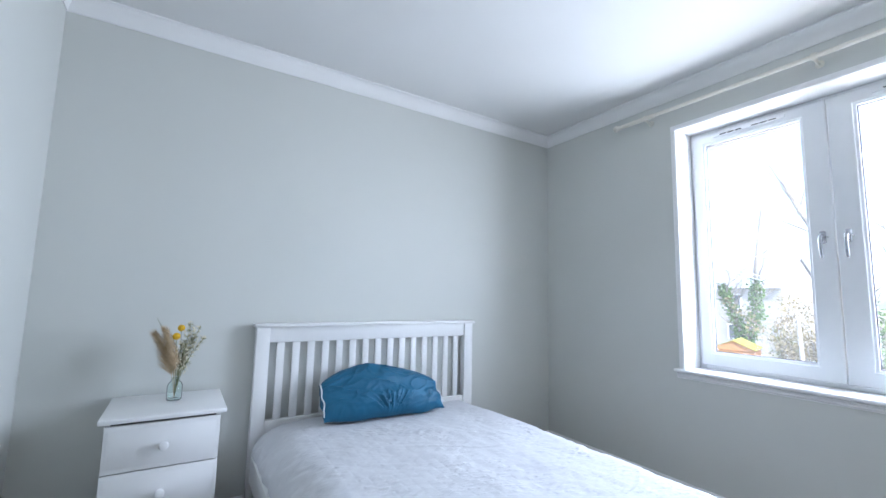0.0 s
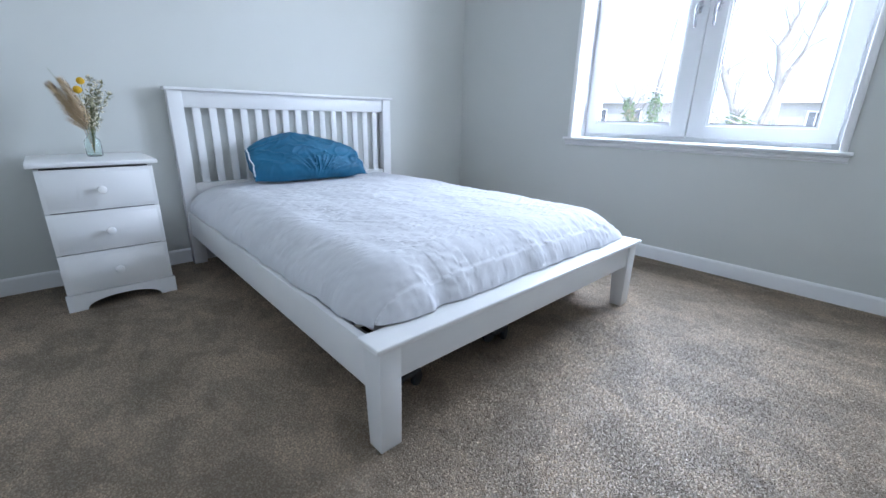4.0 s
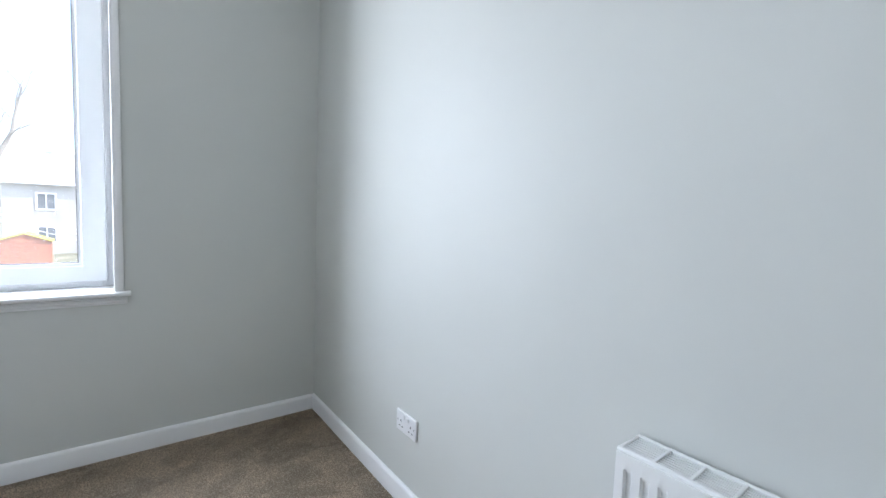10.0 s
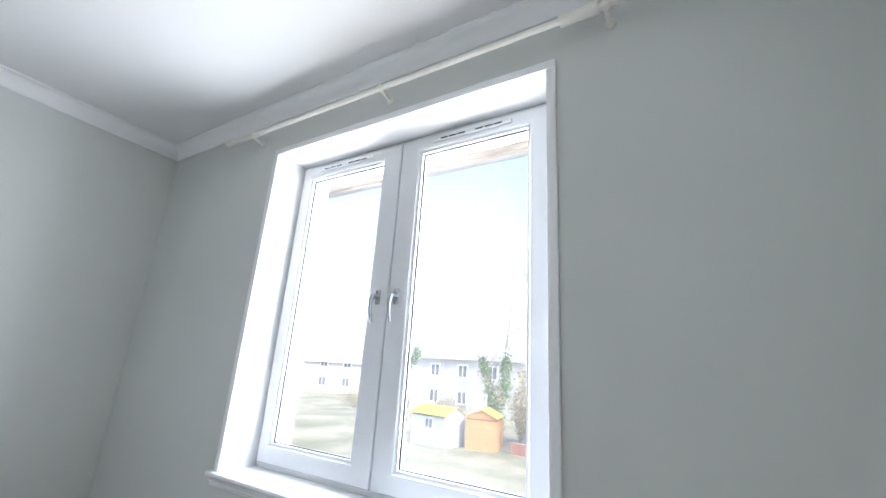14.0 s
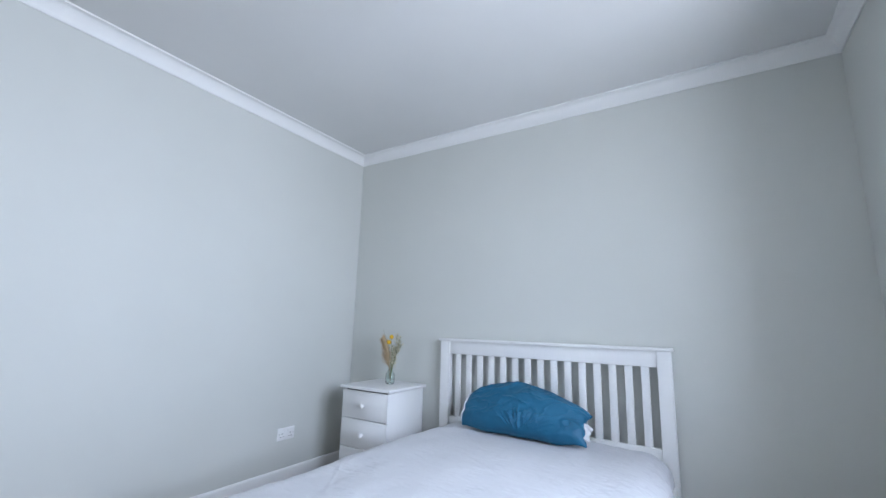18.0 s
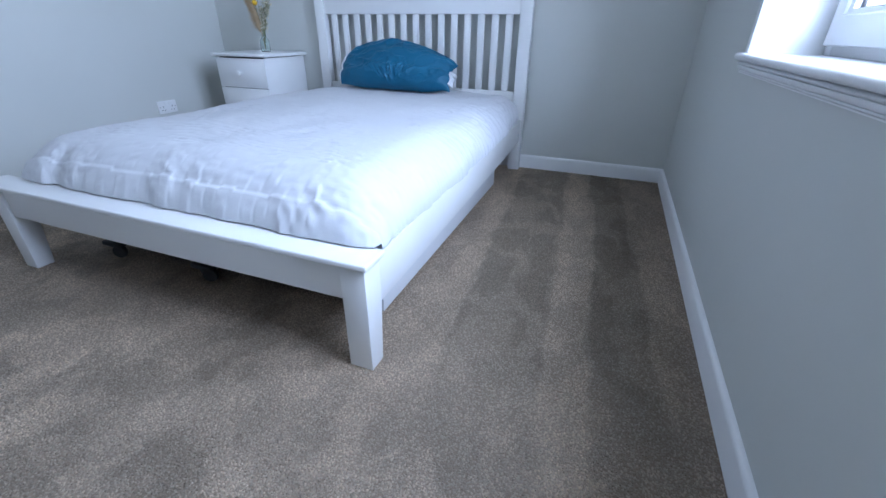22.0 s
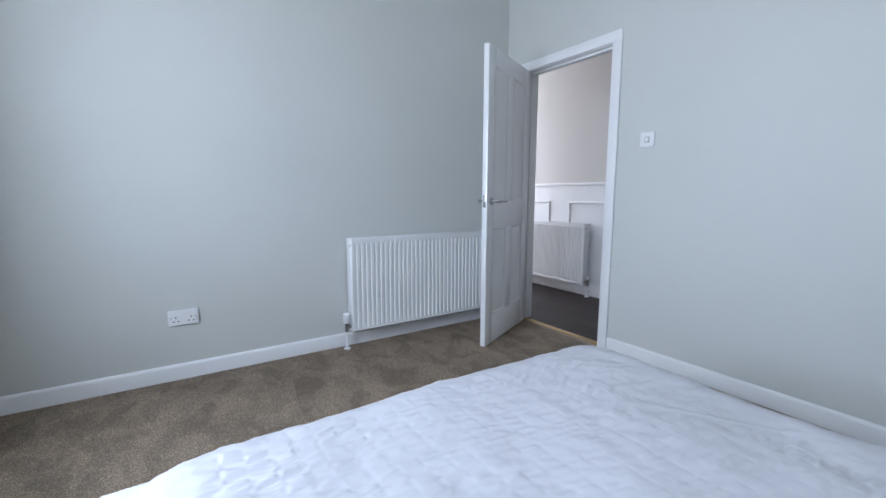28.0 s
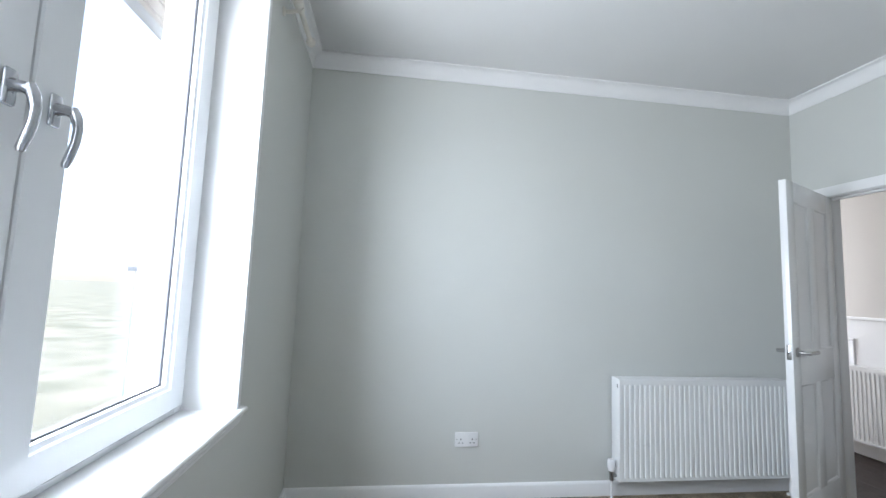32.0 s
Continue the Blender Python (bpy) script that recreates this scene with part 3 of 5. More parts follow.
# inside trim, sill board and the moulding under it
part("casing", box(W - 0.013, W, WY0 - 0.036, WY0 - 0.001, 0.800, WZ1 + 0.001, 0.003), GLOSS, window)
part("casing", box(W - 0.013, W, WY1 + 0.001, WY1 + 0.036, 0.800, WZ1 + 0.001, 0.003), GLOSS, window)
part("casing", box(W - 0.013, W, WY0 - 0.036, WY1 + 0.036, WZ1 + 0.001, WZ1 + 0.036, 0.003), GLOSS, window)
reveal = bmesh.new()
for y0, y1, z0, z1 in ((WY0 - 0.0005, WY0 + 0.0015, 0.800, WZ1), (WY1 - 0.0015, WY1 + 0.0005, 0.800, WZ1), (WY0 + 0.002, WY1 - 0.002, WZ1 - 0.0015, WZ1 + 0.0005)):
    slab(reveal, W - 0.002, FX0 + 0.001, y0, y1, z0, z1)
part("reveal_lining", reveal, GLOSS, window)
round_nose = [(3.4225 - 0.0105 * math.sin(math.pi * k / 8), 0.7895 - 0.0105 * math.cos(math.pi * k / 8)) for k in range(9)]
nose = round_nose + [(3.640, 0.800), (3.640, 0.779)]
sill = part("window_sill", prism([(p[0], p[1]) for p in nose], "y", WY0 + 0.001, WY1 - 0.001), GLOSS, window, "white gloss sill board with a rounded nose")
for y0, y1 in ((WY0 - 0.062, WY0 + 0.001), (WY1 - 0.001, WY1 + 0.062)):
    part("sill_horn", prism(round_nose + [(W, 0.800), (W, 0.779)], "y", y0, y1), GLOSS, sill)
apron = [(W, 0.7792), (3.437, 0.7792), (3.437, 0.775)]
apron += [(3.430 - 0.007 * math.sin(math.pi * k / 6), 0.771 + 0.004 * math.cos(math.pi * k / 6)) for k in range(7)]
apron += [(3.434, 0.7665), (3.434, 0.765), (3.4275, 0.7645)]
apron += [(3.4275 + 0.009 * (1 - math.cos(math.pi / 2 * k / 6)), 0.763 - 0.012 * math.sin(math.pi / 2 * k / 6)) for k in range(7)]
apron += [(3.433, 0.7505), (3.433, 0.7475), (3.438, 0.747), (3.438, 0.7455), (3.4345, 0.745), (3.4345, 0.742), (3.439, 0.7405), (W, 0.7405)]
part("apron_moulding", prism(apron, "y", WY0 - 0.050, WY1 + 0.050), GLOSS, sill)

# curtain pole
pole = thing("curtain_pole", 3.370, 0, 2.553, "cream white curtain pole with ball ends on three brackets", "curtain pole")
part("rod", bar([(0, 0.470, 0), (0, 2.640, 0)], 0.0125, 16), POLE, pole)
part("sleeve", bar([(0, 2.600, 0), (0, 2.885, 0)], 0.0155, 16), POLE, pole)
collar = part("sleeve", bar([(0, 0.750, 0.001), (0, 0.885, 0.001)], 0.024, 16), POLE, pole, "cloudy plastic sleeve round the pole")
for y in (0.455, 2.905):
    part("finial", turned(lathe([(0.0, -0.026), (0.012, -0.024), (0.022, -0.014), (0.026, 0.0), (0.022, 0.014), (0.012, 0.024), (0.0, 0.026)], 18), pose(0, y, 0, 90, 0, 0)), POLE, pole)
for y in (0.725, 1.715, 2.670):
    br = part("bracket", bar([(0.075, y, -0.022), (0.045, y, -0.022), (0.012, y, -0.014), (0.0, y, -0.016)], [0.009, 0.009, 0.009, 0.008], 12), POLE, pole)
    part("cup", turned(lathe([(0.019, -0.011), (0.021, 0.0), (0.019, 0.011), (0.016, 0.011), (0.016, -0.011)], 18), pose(0, y, 0, 90, 0, 0)), POLE, br)
    part("base", turned(lathe([(0.0, 0), (0.021, 0), (0.020, 0.006), (0.012, 0.010), (0.009, 0.012)], 18), pose(0.0745, y, -0.022, 0, -90, 0)), POLE, br)

# ---------- sockets and switch ----------


def wall_plate(name, x, y, z, rz, wide, label, category, material=PLASTIC):
    """A plate on a wall, built facing -y."""
    t = thing(name, x, y, z, label, category, rz)
    w = wide / 2
    part("faceplate", box(-w, w, -0.010, 0, -0.043, 0.043, 0.003, 3), material, t)
    return t


def socket(x, y, z, rz, label, material=PLASTIC):
    t = wall_plate("double_socket", x, y, z, rz, 0.146, label, "socket", material)
    for c in (-0.036, 0.036):
        # dark patches on the solid plate give the shade inside the pin holes
        for dx, dz, a, b in ((0, 0.006, 0.0025, 0.0045), (-0.011, -0.016, 0.0045, 0.0022), (0.011, -0.016, 0.0045, 0.0022)):
            part("pin_hole_shade", box(c + dx - a, c + dx + a, -0.0108, -0.0095, dz - b - 0.004, dz + b - 0.004, 0), DARK, t)
        part("rocker", box(c * 0.42 - 0.006, c * 0.42 + 0.006, -0.0135, -0.009, 0.014, 0.034, 0.002), PLASTIC, t)
    for c in (-0.060, 0.060):
        part("screw", turned(lathe([(0.0, 0), (0.0035, 0), (0.003, 0.0012), (0, 0.0012)], 10), pose(c, -0.0100, 0.001, 90, 0, 0)), STEEL, t)


socket(2.374, 0.001, 0.354, 180, "white double wall socket low on the painted wall")
socket(0.001, 3.056, 0.332, 90, "white double wall socket beside the bedside chest")
switch = wall_plate("light_switch", 0.001, 1.241, 1.362, 90, 0.086, "white single light switch on the painted wall", "light switch")
part("rocker", turned(box(-0.012, 0.012, -0.003, 0.003, -0.013, 0.013, 0.002), pose(0, -0.0112, 0, 8, 0, 0)), PLASTIC, switch)
# no gap is cut: a dark plate behind the rocker colours its shade
part("rocker_gap_shade", box(-0.0145, 0.0145, -0.0106, -0.0095, -0.0155, 0.0155, 0), GASKET, switch, "dark plate that gives the shade in the gap round the rocker")

# ---------- radiators ----------


def radiator(x, y, rz, wide, ribs, label, group, valves):
    """A ribbed panel radiator, built facing -y with its right end at x=0, 0.6 m high."""
    t = thing("radiator", x, y, 0.0, label, "radiator", rz, group)
    z0, z1, front, back_y = 0.122, 0.745, -0.112, -0.030
    pitch = (wide - 0.035) / ribs
    xs, ys = [], []
    xs.append(-wide + 0.002), ys.append(0.0)
    start = -wide + 0.0200
    for k in range(ribs):
        for f, d in ((0.00, 0.0), (0.10, 0.0062), (0.42, 0.0062), (0.52, 0.0)):
            xs.append(start + (k + f) * pitch), ys.append(d)
    xs.append(-0.002), ys.append(0.0)
    levels = ((z0 + 0.004, 0.0), (z0 + 0.024, 0.0), (z0 + 0.034, 1.0), (z1 - 0.046, 1.0), (z1 - 0.034, 0.0), (z1 - 0.010, 0.0), (z1 - 0.003, 0.0))
    bm = bmesh.new()
    grid = [[bm.verts.new((xx, front + (yy * s), z)) for xx, yy in zip(xs, ys)] for z, s in levels]
    for r0, r1 in zip(grid, grid[1:]):
        for k in range(len(xs) - 1):
            bm.faces.new((r0[k], r0[k + 1], r1[k + 1], r1[k]))
    edge = [grid[0][0], *grid[0][1:], *[r[-1] for r in grid[1:]], *grid[-1][-2::-1], *[r[0] for r in grid[-2:0:-1]]]
    rear = [bm.verts.new((v.co.x, front + 0.012, v.co.z)) for v in edge]
    for k in range(len(edge)):
        bm.faces.new((edge[k], edge[(k + 1) % len(edge)], rear[(k + 1) % len(edge)], rear[k]))
    part("front_panel", bm, ENAMEL, t)
    part("back_panel", box(-wide + 0.010, -0.010, back_y - 0.010, back_y, z0 + 0.005, z1 - 0.012, 0.003), ENAMEL, t)
    bm = bmesh.new()
    n = int(wide / 0.028)
    for k in range(n):
        xx = -wide + 0.02 + (wide - 0.04) * k / (n - 1)
        slab(bm, xx - 0.0008, xx + 0.0008, front + 0.014, back_y - 0.012, z0 + 0.03, z1 - 0.04)
    part("fins", bm, ENAMEL, t)
    for xx in (-wide, -0.010):
        sp = part("side_panel", box(xx, xx + 0.010, front + 0.004, back_y + 0.012, z0, z1 - 0.002, 0.003), ENAMEL, t)
        part("air_vent", box(xx - 0.0008, xx + 0.0108, front + 0.012, front + 0.032, z1 - 0.060, z1 - 0.026, 0.008, 3), RUBBER, sp)
    # top grille: two long rails with cross bars and thin slats
    grille = part("top_grille", box(-wide, 0, front + 0.004, front + 0.016, z1 - 0.003, z1 + 0.003, 0.002), ENAMEL, t)
    part("grille_rail", box(-wide, 0, back_y, back_y + 0.012, z1 - 0.003, z1 + 0.003, 0.002), ENAMEL, grille)
    cells = max(6, int(round(wide / 0.066)))
    for k in range(cells + 1):
        xx = -wide + 0.004 + (wide - 0.008) * k / cells
        part("cross_bar", box(xx - 0.0035, xx + 0.0035, front + 0.014, back_y + 0.002, z1 - 0.003, z1 + 0.0025, 0.001), ENAMEL, grille)
    bm = bmesh.new()
    for k in range(7):
        yy = front + 0.022 + (back_y - front - 0.028) * k / 6
        slab(bm, -wide + 0.004, -0.004, yy - 0.0016, yy + 0.0016, z1 - 0.0035, z1 + 0.0012)
    part("slats", bm, ENAMEL, grille)
    part("hanging_bracket", box(-wide * 0.8, -wide * 0.8 + 0.03, back_y, 0.0, 0.30, 0.62, 0.002), ENAMEL, t)
    part("hanging_bracket", box(-wide * 0.2, -wide * 0.2 + 0.03, back_y, 0.0, 0.30, 0.62, 0.002), ENAMEL, t)
    for xx, smart in valves:
        side = 1 if xx > -wide / 2 else -1
        vx, vy = xx + side * 0.030, -0.070
        v = part("valve", bar([(xx, vy, 0.150), (vx, vy, 0.150)], [0.011, 0.011], 14), STEEL, t, "nickel valve body")
        part("valve_body", lathe([(0.0, 0.120), (0.012, 0.120), (0.013, 0.128), (0.013, 0.165), (0.016, 0.168), (0.016, 0.178), (0.010, 0.180)], 16, vx, vy), STEEL, v)
        if smart:
            part("thermostat_head", lathe([(0.0, 0.178), (0.018, 0.178), (0.022, 0.184), (0.0225, 0.236), (0.020, 0.246), (0.013, 0.250), (0.0, 0.250)], 22, vx, vy), PLASTIC, v, "white thermostatic valve head")
            for k in range(12):
                a = 2 * math.pi * k / 12
                part("grip", bar([(vx + 0.0225 * math.cos(a), vy + 0.0225 * math.sin(a), 0.192), (vx + 0.0225 * math.cos(a), vy + 0.0225 * math.sin(a), 0.230)], 0.0022, 6), PLASTIC, v)
        else:
            part("cap", lathe([(0.0, 0.178), (0.015, 0.178), (0.015, 0.205), (0.012, 0.212), (0.0, 0.212)], 18, vx, vy), PLASTIC, v, "white lockshield cap")
        part("pipe", bar([(vx, vy, 0.0), (vx, vy, 0.125)], 0.0085, 12), GLOSS, v, "white painted pipe")
        part("floor_rose", lathe([(0.0, 0.0), (0.025, 0.0), (0.025, 0.004), (0.015, 0.010), (0.010, 0.012)], 20, vx, vy), PLASTIC, v)
    return t


radiator(0.220, 0.0, 180, 1.205, 34, "white ribbed panel radiator under a plain wall, half behind the door", "radiators", ((0.0, False), (-1.205, True)))

# ---------- bed ----------
bed = thing("double_bed", 0, 0, 0, "white painted wooden double bed with a slatted headboard", "bed")
HX0, HX1 = 1.000, 2.536        # headboard
HY0, HY1 = 3.612, 3.656
part("head_post", box(HX0, HX0 + 0.074, HY0, HY1 + 0.010, 0, 1.038, 0.003), SATIN, bed)
part("head_post", box(HX1 - 0.074, HX1, HY0, HY1 + 0.010, 0, 1.038, 0.003), SATIN, bed)
part("head_cap", box(HX0 - 0.014, HX1 + 0.014, HY0 - 0.014, HY1 + 0.020, 1.038, 1.056, 0.004, 3), SATIN, bed)
part("head_rail", box(HX0 + 0.074, HX1 - 0.074, HY0 + 0.012, HY1 - 0.006, 0.946, 1.038, 0.002), SATIN, bed)
part("head_rail", box(HX0 + 0.074, HX1 - 0.074, HY0 + 0.012, HY1 - 0.006, 0.405, 0.505, 0.002), SATIN, bed)
slats_n, span = 15, HX1 - HX0 - 0.148
for k in range(slats_n):
    c = HX0 + 0.074 + span * (k + 0.75) / (slats_n + 0.5)
    part("slat", box(c - 0.0215, c + 0.0215, HY0 + 0.020, HY1 - 0.014, 0.505, 0.946, 0.002), SATIN, bed)
CX0, CX1, CY0, CY1 = 0.968, 2.582, 1.528, 1.628     # foot cap
CZ = 0.352
for lx in (CX0 + 0.016, CX1 - 0.016 - 0.074):
    leg = prism([(1.544, CZ - 0.018), (1.620, CZ - 0.018), (1.620, 0.20), (1.606, 0.0), (1.546, 0.0)], "x", lx, lx + 0.074)
    bmesh.ops.bevel(leg, geom=leg.edges[:], offset=0.003, segments=2, profile=0.5, affect="EDGES")
    part("leg", leg, SATIN, bed)
part("foot_cap", box(CX0, CX1, CY0, CY1, CZ - 0.018, CZ, 0.005, 3), SATIN, bed)
part("foot_rail", box(CX0 + 0.091, CX1 - 0.091, 1.552, 1.578, 0.222, CZ - 0.018, 0.003), SATIN, bed)


def side_rail(x0, x1, h0, h1):
    bm = prism([(x0, 1.620), (x1, 1.620), (h1, HY0), (h0, HY0)], "z", 0.190, 0.336)
    bmesh.ops.bevel(bm, geom=bm.edges[:], offset=0.003, segments=2, profile=0.5, affect="EDGES")
    return bm


part("side_rail", side_rail(CX0 + 0.018, CX0 + 0.044, HX0 + 0.010, HX0 + 0.036), SATIN, bed)
part("side_rail", side_rail(CX1 - 0.044, CX1 - 0.018, HX1 - 0.036, HX1 - 0.010), SATIN, bed)
for k in range(11):
    y = 1.70 + k * 0.185
    part("base_slat", box(1.02, 2.53, y - 0.035, y + 0.035, 0.238, 0.256, 0.003), BOARD, bed)
part("centre_rail", box(1.745, 1.785, 1.62, 3.60, 0.200, 0.238, 0.002), BOARD, bed)

mattress = tagged(part("mattress", box(1.085, 2.470, 1.705, 3.590, 0.257, 0.412, 0.050, 4), LINEN), "white mattress lying on the bed base", "mattress")


# duvet: a quilted sheet draped over the mattress, puckered all over
def ease(a, b, x):
    f = min(max((x - a) / (b - a), 0.0), 1.0)
    return f * f * (3 - 2 * f)


def duvet_mesh():
    """A puffed quilt that rolls down to the rails on three sides; stitched lines run along the bed, with short puckers across between them."""
    na, nx, ny = 34, 300, 640

    def spread_of(lo, hi, r_lo, r_hi, n):
        """Places from edge to edge, close together where the quilt rolls down; each with how far down the roll it is, from 0 on top to 1 at the edge."""
        low = [(lo + r_lo * (1 - math.cos(math.pi / 2 * k / na)), math.cos(math.pi / 2 * k / na)) for k in range(na)]
        top = [(a, 0.0) for a in np.linspace(lo + r_lo, hi - r_hi, n)]
        high = [(hi - r_hi * (1 - math.cos(math.pi / 2 * k / na)), math.cos(math.pi / 2 * k / na)) for k in range(na - 1, -1, -1)] if r_hi else []
        return low + top + high
    xs = spread_of(1.012, 2.562, 0.205, 0.200, nx)
    ys = spread_of(1.606, 3.590, 0.190, 0.0, ny)
    mid_x, mid_y = 1.70, 2.2
    co, down = [], []
    for y, ty in ys:
        for x, tx in xs:
            tall = max(tx, ty)
            bend = 0.58 if x < mid_x else 0.10
            gx, gy = tx * math.sqrt(1 - bend * ty * ty / 2), ty * math.sqrt(1 - bend * tx * tx / 2)
            # rounded corners, and an edge that wanders
            ex = (1.012 if x < mid_x else 2.562)
            rx = 0.205 if x < mid_x else -0.200
            px = ex + rx * (1 - gx) if tx > 0 else x
            py = 1.606 + 0.190 * (1 - gy) if ty > 0 else y
            head = ease(2.9, 3.55, y)
            px += max(tx, ty ** 3) * (0.012 * noise.noise((1.0, y * 4.0, x)) + 0.009 * tx * noise.noise((8.0, y * 13.0, 2.0)) - (0.050 * head * tx if x > mid_x else -0.004 * head))
            py += ty * (0.014 * noise.noise((x * 3.2, 2.0, 4.0)) + 0.010 * noise.noise((x * 9.0, 5.0, 4.0)) + 0.008 * math.exp(-((x - 1.27) / 0.040) ** 2) - 0.010 * math.exp(-((x - 1.13) / 0.09) ** 2))
            u = min(max((x - 1.012) / 1.548, 0.0), 1.0)
            loft = 0.494 + 0.016 * (4 * u * (1 - u)) ** 0.7 + 0.012 * noise.noise((x * 1.7, y * 1.5, 3.1)) + 0.009 * noise.noise((x * 4.2, y * 3.2, 7.7)) - 0.012 * ease(2.9, 3.5, y)
            base = 0.3565 if py < 1.650 else 0.340
            co.append((px, py, base + (loft - base) * math.sqrt(max(0.0, 1 - tx ** 2)) * max(0.0, 1 - ty ** 1.9) ** 0.62))
            down.append(tall)
    w, h = len(xs), len(ys)
    co = np.array(co).reshape(h, w, 3)
    normal = np.cross(np.gradient(co, axis=1), np.gradient(co, axis=0))
    normal /= np.maximum(np.linalg.norm(normal, axis=2, keepdims=True), 1e-9)
    rise = np.zeros(h * w)
    for i, (x, y, z) in enumerate(co.reshape(-1, 3)):
        d = down[i]
        sway = noise.noise((x * 2.2, y * 1.4, 9.0))
        stitch = abs(math.sin(x * math.pi / 0.047 + 1.6 * sway))
        stripe = min(1.0, stitch / 0.55)
        ridge = noise.noise((x * 17.0 + 2.0 * sway, y * 62.0 + 6 * sway, 0.4 + math.floor(x / 0.047 + 0.35 * sway) * 0.7))
        patch = 0.55 + 0.55 * noise.noise((x * 7.0, y * 6.0, 2.0))
        strong = 0.28 + 0.45 * ease(2.0, 2.45, x) + 0.60 * math.exp(-max(0.0, y - 1.66) / 0.22) + 0.35 * max(0.0, noise.noise((x * 1.9, y * 1.9, 6.6)))
        v = strong * stripe * 0.0098 * ridge * max(0.25, patch) - 0.0004 * (1 - stripe)
        v += 0.0022 * noise.noise((x * 21.0, y * 24.0, 3.3)) + 0.0040 * noise.noise((x * 8.5, y * 8.0, 1.7))
        crease = max(0.0, 1 - abs(noise.noise((x * 1.9 + y * 1.1, y * 1.7 - x * 0.7, 5.0))) * 26)
        v += 0.0055 * crease * max(0.0, noise.noise((x * 1.6, y * 1.6, 8.0)) + 0.12)
        # folds that hang down the rolled sides
        if d > 0.05:
            lean = 0.10 * d * noise.noise((y * 2.0, 3.0, 1.0))
            fold = 0.6 * noise.noise(((y + lean) * 8.5, d * 0.8, 12.0)) + 0.4 * noise.noise(((y - lean) * 19.0, d * 1.2, 15.0))
            aside = ease(1.72, 2.00, y)
            v += aside * (0.018 if x < mid_x else 0.015) * fold * ease(0.15, 0.75, d) * (1 - ease(0.9, 1.0, d))
            v += (0.001 + 0.005 * aside) * ease(0.55, 0.85, d) * (1 - ease(0.92, 1.0, d)) * noise.noise(((y + lean) * 34.0, d * 2.0, 21.0))
        rise[i] = v
    co = co + normal * rise.reshape(h, w, 1)
    co[..., 2] = np.maximum(co[..., 2], np.where(co[..., 1] < 1.640, 0.3545, 0.3385))
    me = bpy.data.meshes.new("duvet")
    me.from_pydata(co.reshape(-1, 3).tolist(), [], [(j * w + i, j * w + i + 1, (j + 1) * w + i + 1, (j + 1) * w + i) for j in range(h - 1) for i in range(w - 1)])
    me.materials.append(COTTON)
    me.polygons.foreach_set("use_smooth", [True] * len(me.polygons))
    return tagged(new("duvet", me), "white puckered seersucker duvet spread over the bed", "duvet")


duvet_mesh()


def pillow_point(u, v, half_w, half_d, thick, seed):
    """A stuffed bag: open and deep at u=-1, lower and pinched to a seam at u=1. Gives x, y and half thickness."""
    right = max(u, 0.0)
    hump = 1.22 - (0.95 * ((u + 0.30) / 1.30) ** 2 if u > -0.30 else 0.78 * ((u + 0.30) / 0.70) ** 2)
    x = half_w * u * (1 - 0.06 * right ** 3 * (1 - v * v)) + 0.016 * noise.noise((v * 3, seed, 1.0)) * abs(u) ** 3
    y = half_d * v * (hump if v > 0 else 1.0 - 0.06 * right) + 0.018 * noise.noise((u * 2.8, seed, 5.0)) * abs(v) ** 3
    swell = (1 - 0.50 * right ** 1.4) * max(0.0, 1 - right ** 7) ** 0.5 if u > 0 else (1 - 0.80 * abs(u) ** 2.5) ** 0.5
    return x, y, thick * swell * max(0.0, 1 - abs(v) ** 2.8) ** 0.55


def pillow_mesh(half_w, half_d, thick, seed, crumple, nx=110, ny=70):
    bm = bmesh.new()
    tops, bots = [], []
    for j in range(ny + 1):
        v = -1 + 2 * j / ny
        rt, rb = [], []
        for i in range(nx + 1):
            u = -1 + 2 * i / nx
            x, y, t = pillow_point(u, v, half_w, half_d, thick, seed)
            edge = min(1.0, (1 - abs(u)) * 6) * min(1.0, (1 - abs(v)) * 6)
            w1 = max(0.0, 1 - abs(noise.noise((u * 2.0 + 0.9 * v, v * 1.2 - 0.8 * u, seed))) * 7)
            w2 = max(0.0, 1 - abs(noise.noise((u * 4.4 - v * 1.6, v * 2.4 + u, seed + 4))) * 6)
            w3 = max(0.0, 1 - abs(noise.noise((u * 9.0 + v * 2.0, v * 3.0 - u, seed + 7))) * 5) * math.exp(-((u - 0.05) ** 2) / 0.08 - ((v + 0.6) ** 2) / 0.25)
            fan = math.atan2(v + 1.15, (u - 0.02) * 1.6)
            w4 = max(0.0, 1 - abs(noise.noise((fan * 5.5, seed, 0.5 * v))) * 4) * math.exp(-(u * u) / 0.16 - ((v + 0.75) ** 2) / 0.30)
            wr = crumple * (0.6 * w1 + 0.4 * w2 + 0.6 * w3 + 1.3 * w4) * (0.3 + 0.7 * edge) + crumple * 1.3 * noise.noise((u * 2.6, v * 2.2, seed + 9))
            rt.append(bm.verts.new((x, y, t + wr)))
            rb.append(rt[-1] if (i == nx or j in (0, ny)) else bm.verts.new((x + (0.012 if i == 0 else 0.0), y, -0.75 * t + 0.5 * wr)))
        tops.append(rt), bots.append(rb)
    for j in range(ny):
        for i in range(nx):
            bm.faces.new((tops[j][i], tops[j][i + 1], tops[j + 1][i + 1], tops[j + 1][i]))
            q = (bots[j][i], bots[j + 1][i], bots[j + 1][i + 1], bots[j][i + 1])
            if len(set(q)) == 4 and not bm.faces.get(q):
                bm.faces.new(q)
    for j in range(1, ny - 1):
        bm.faces.new((tops[j][0], tops[j + 1][0], bots[j + 1][0], bots[j][0]))
    return bm


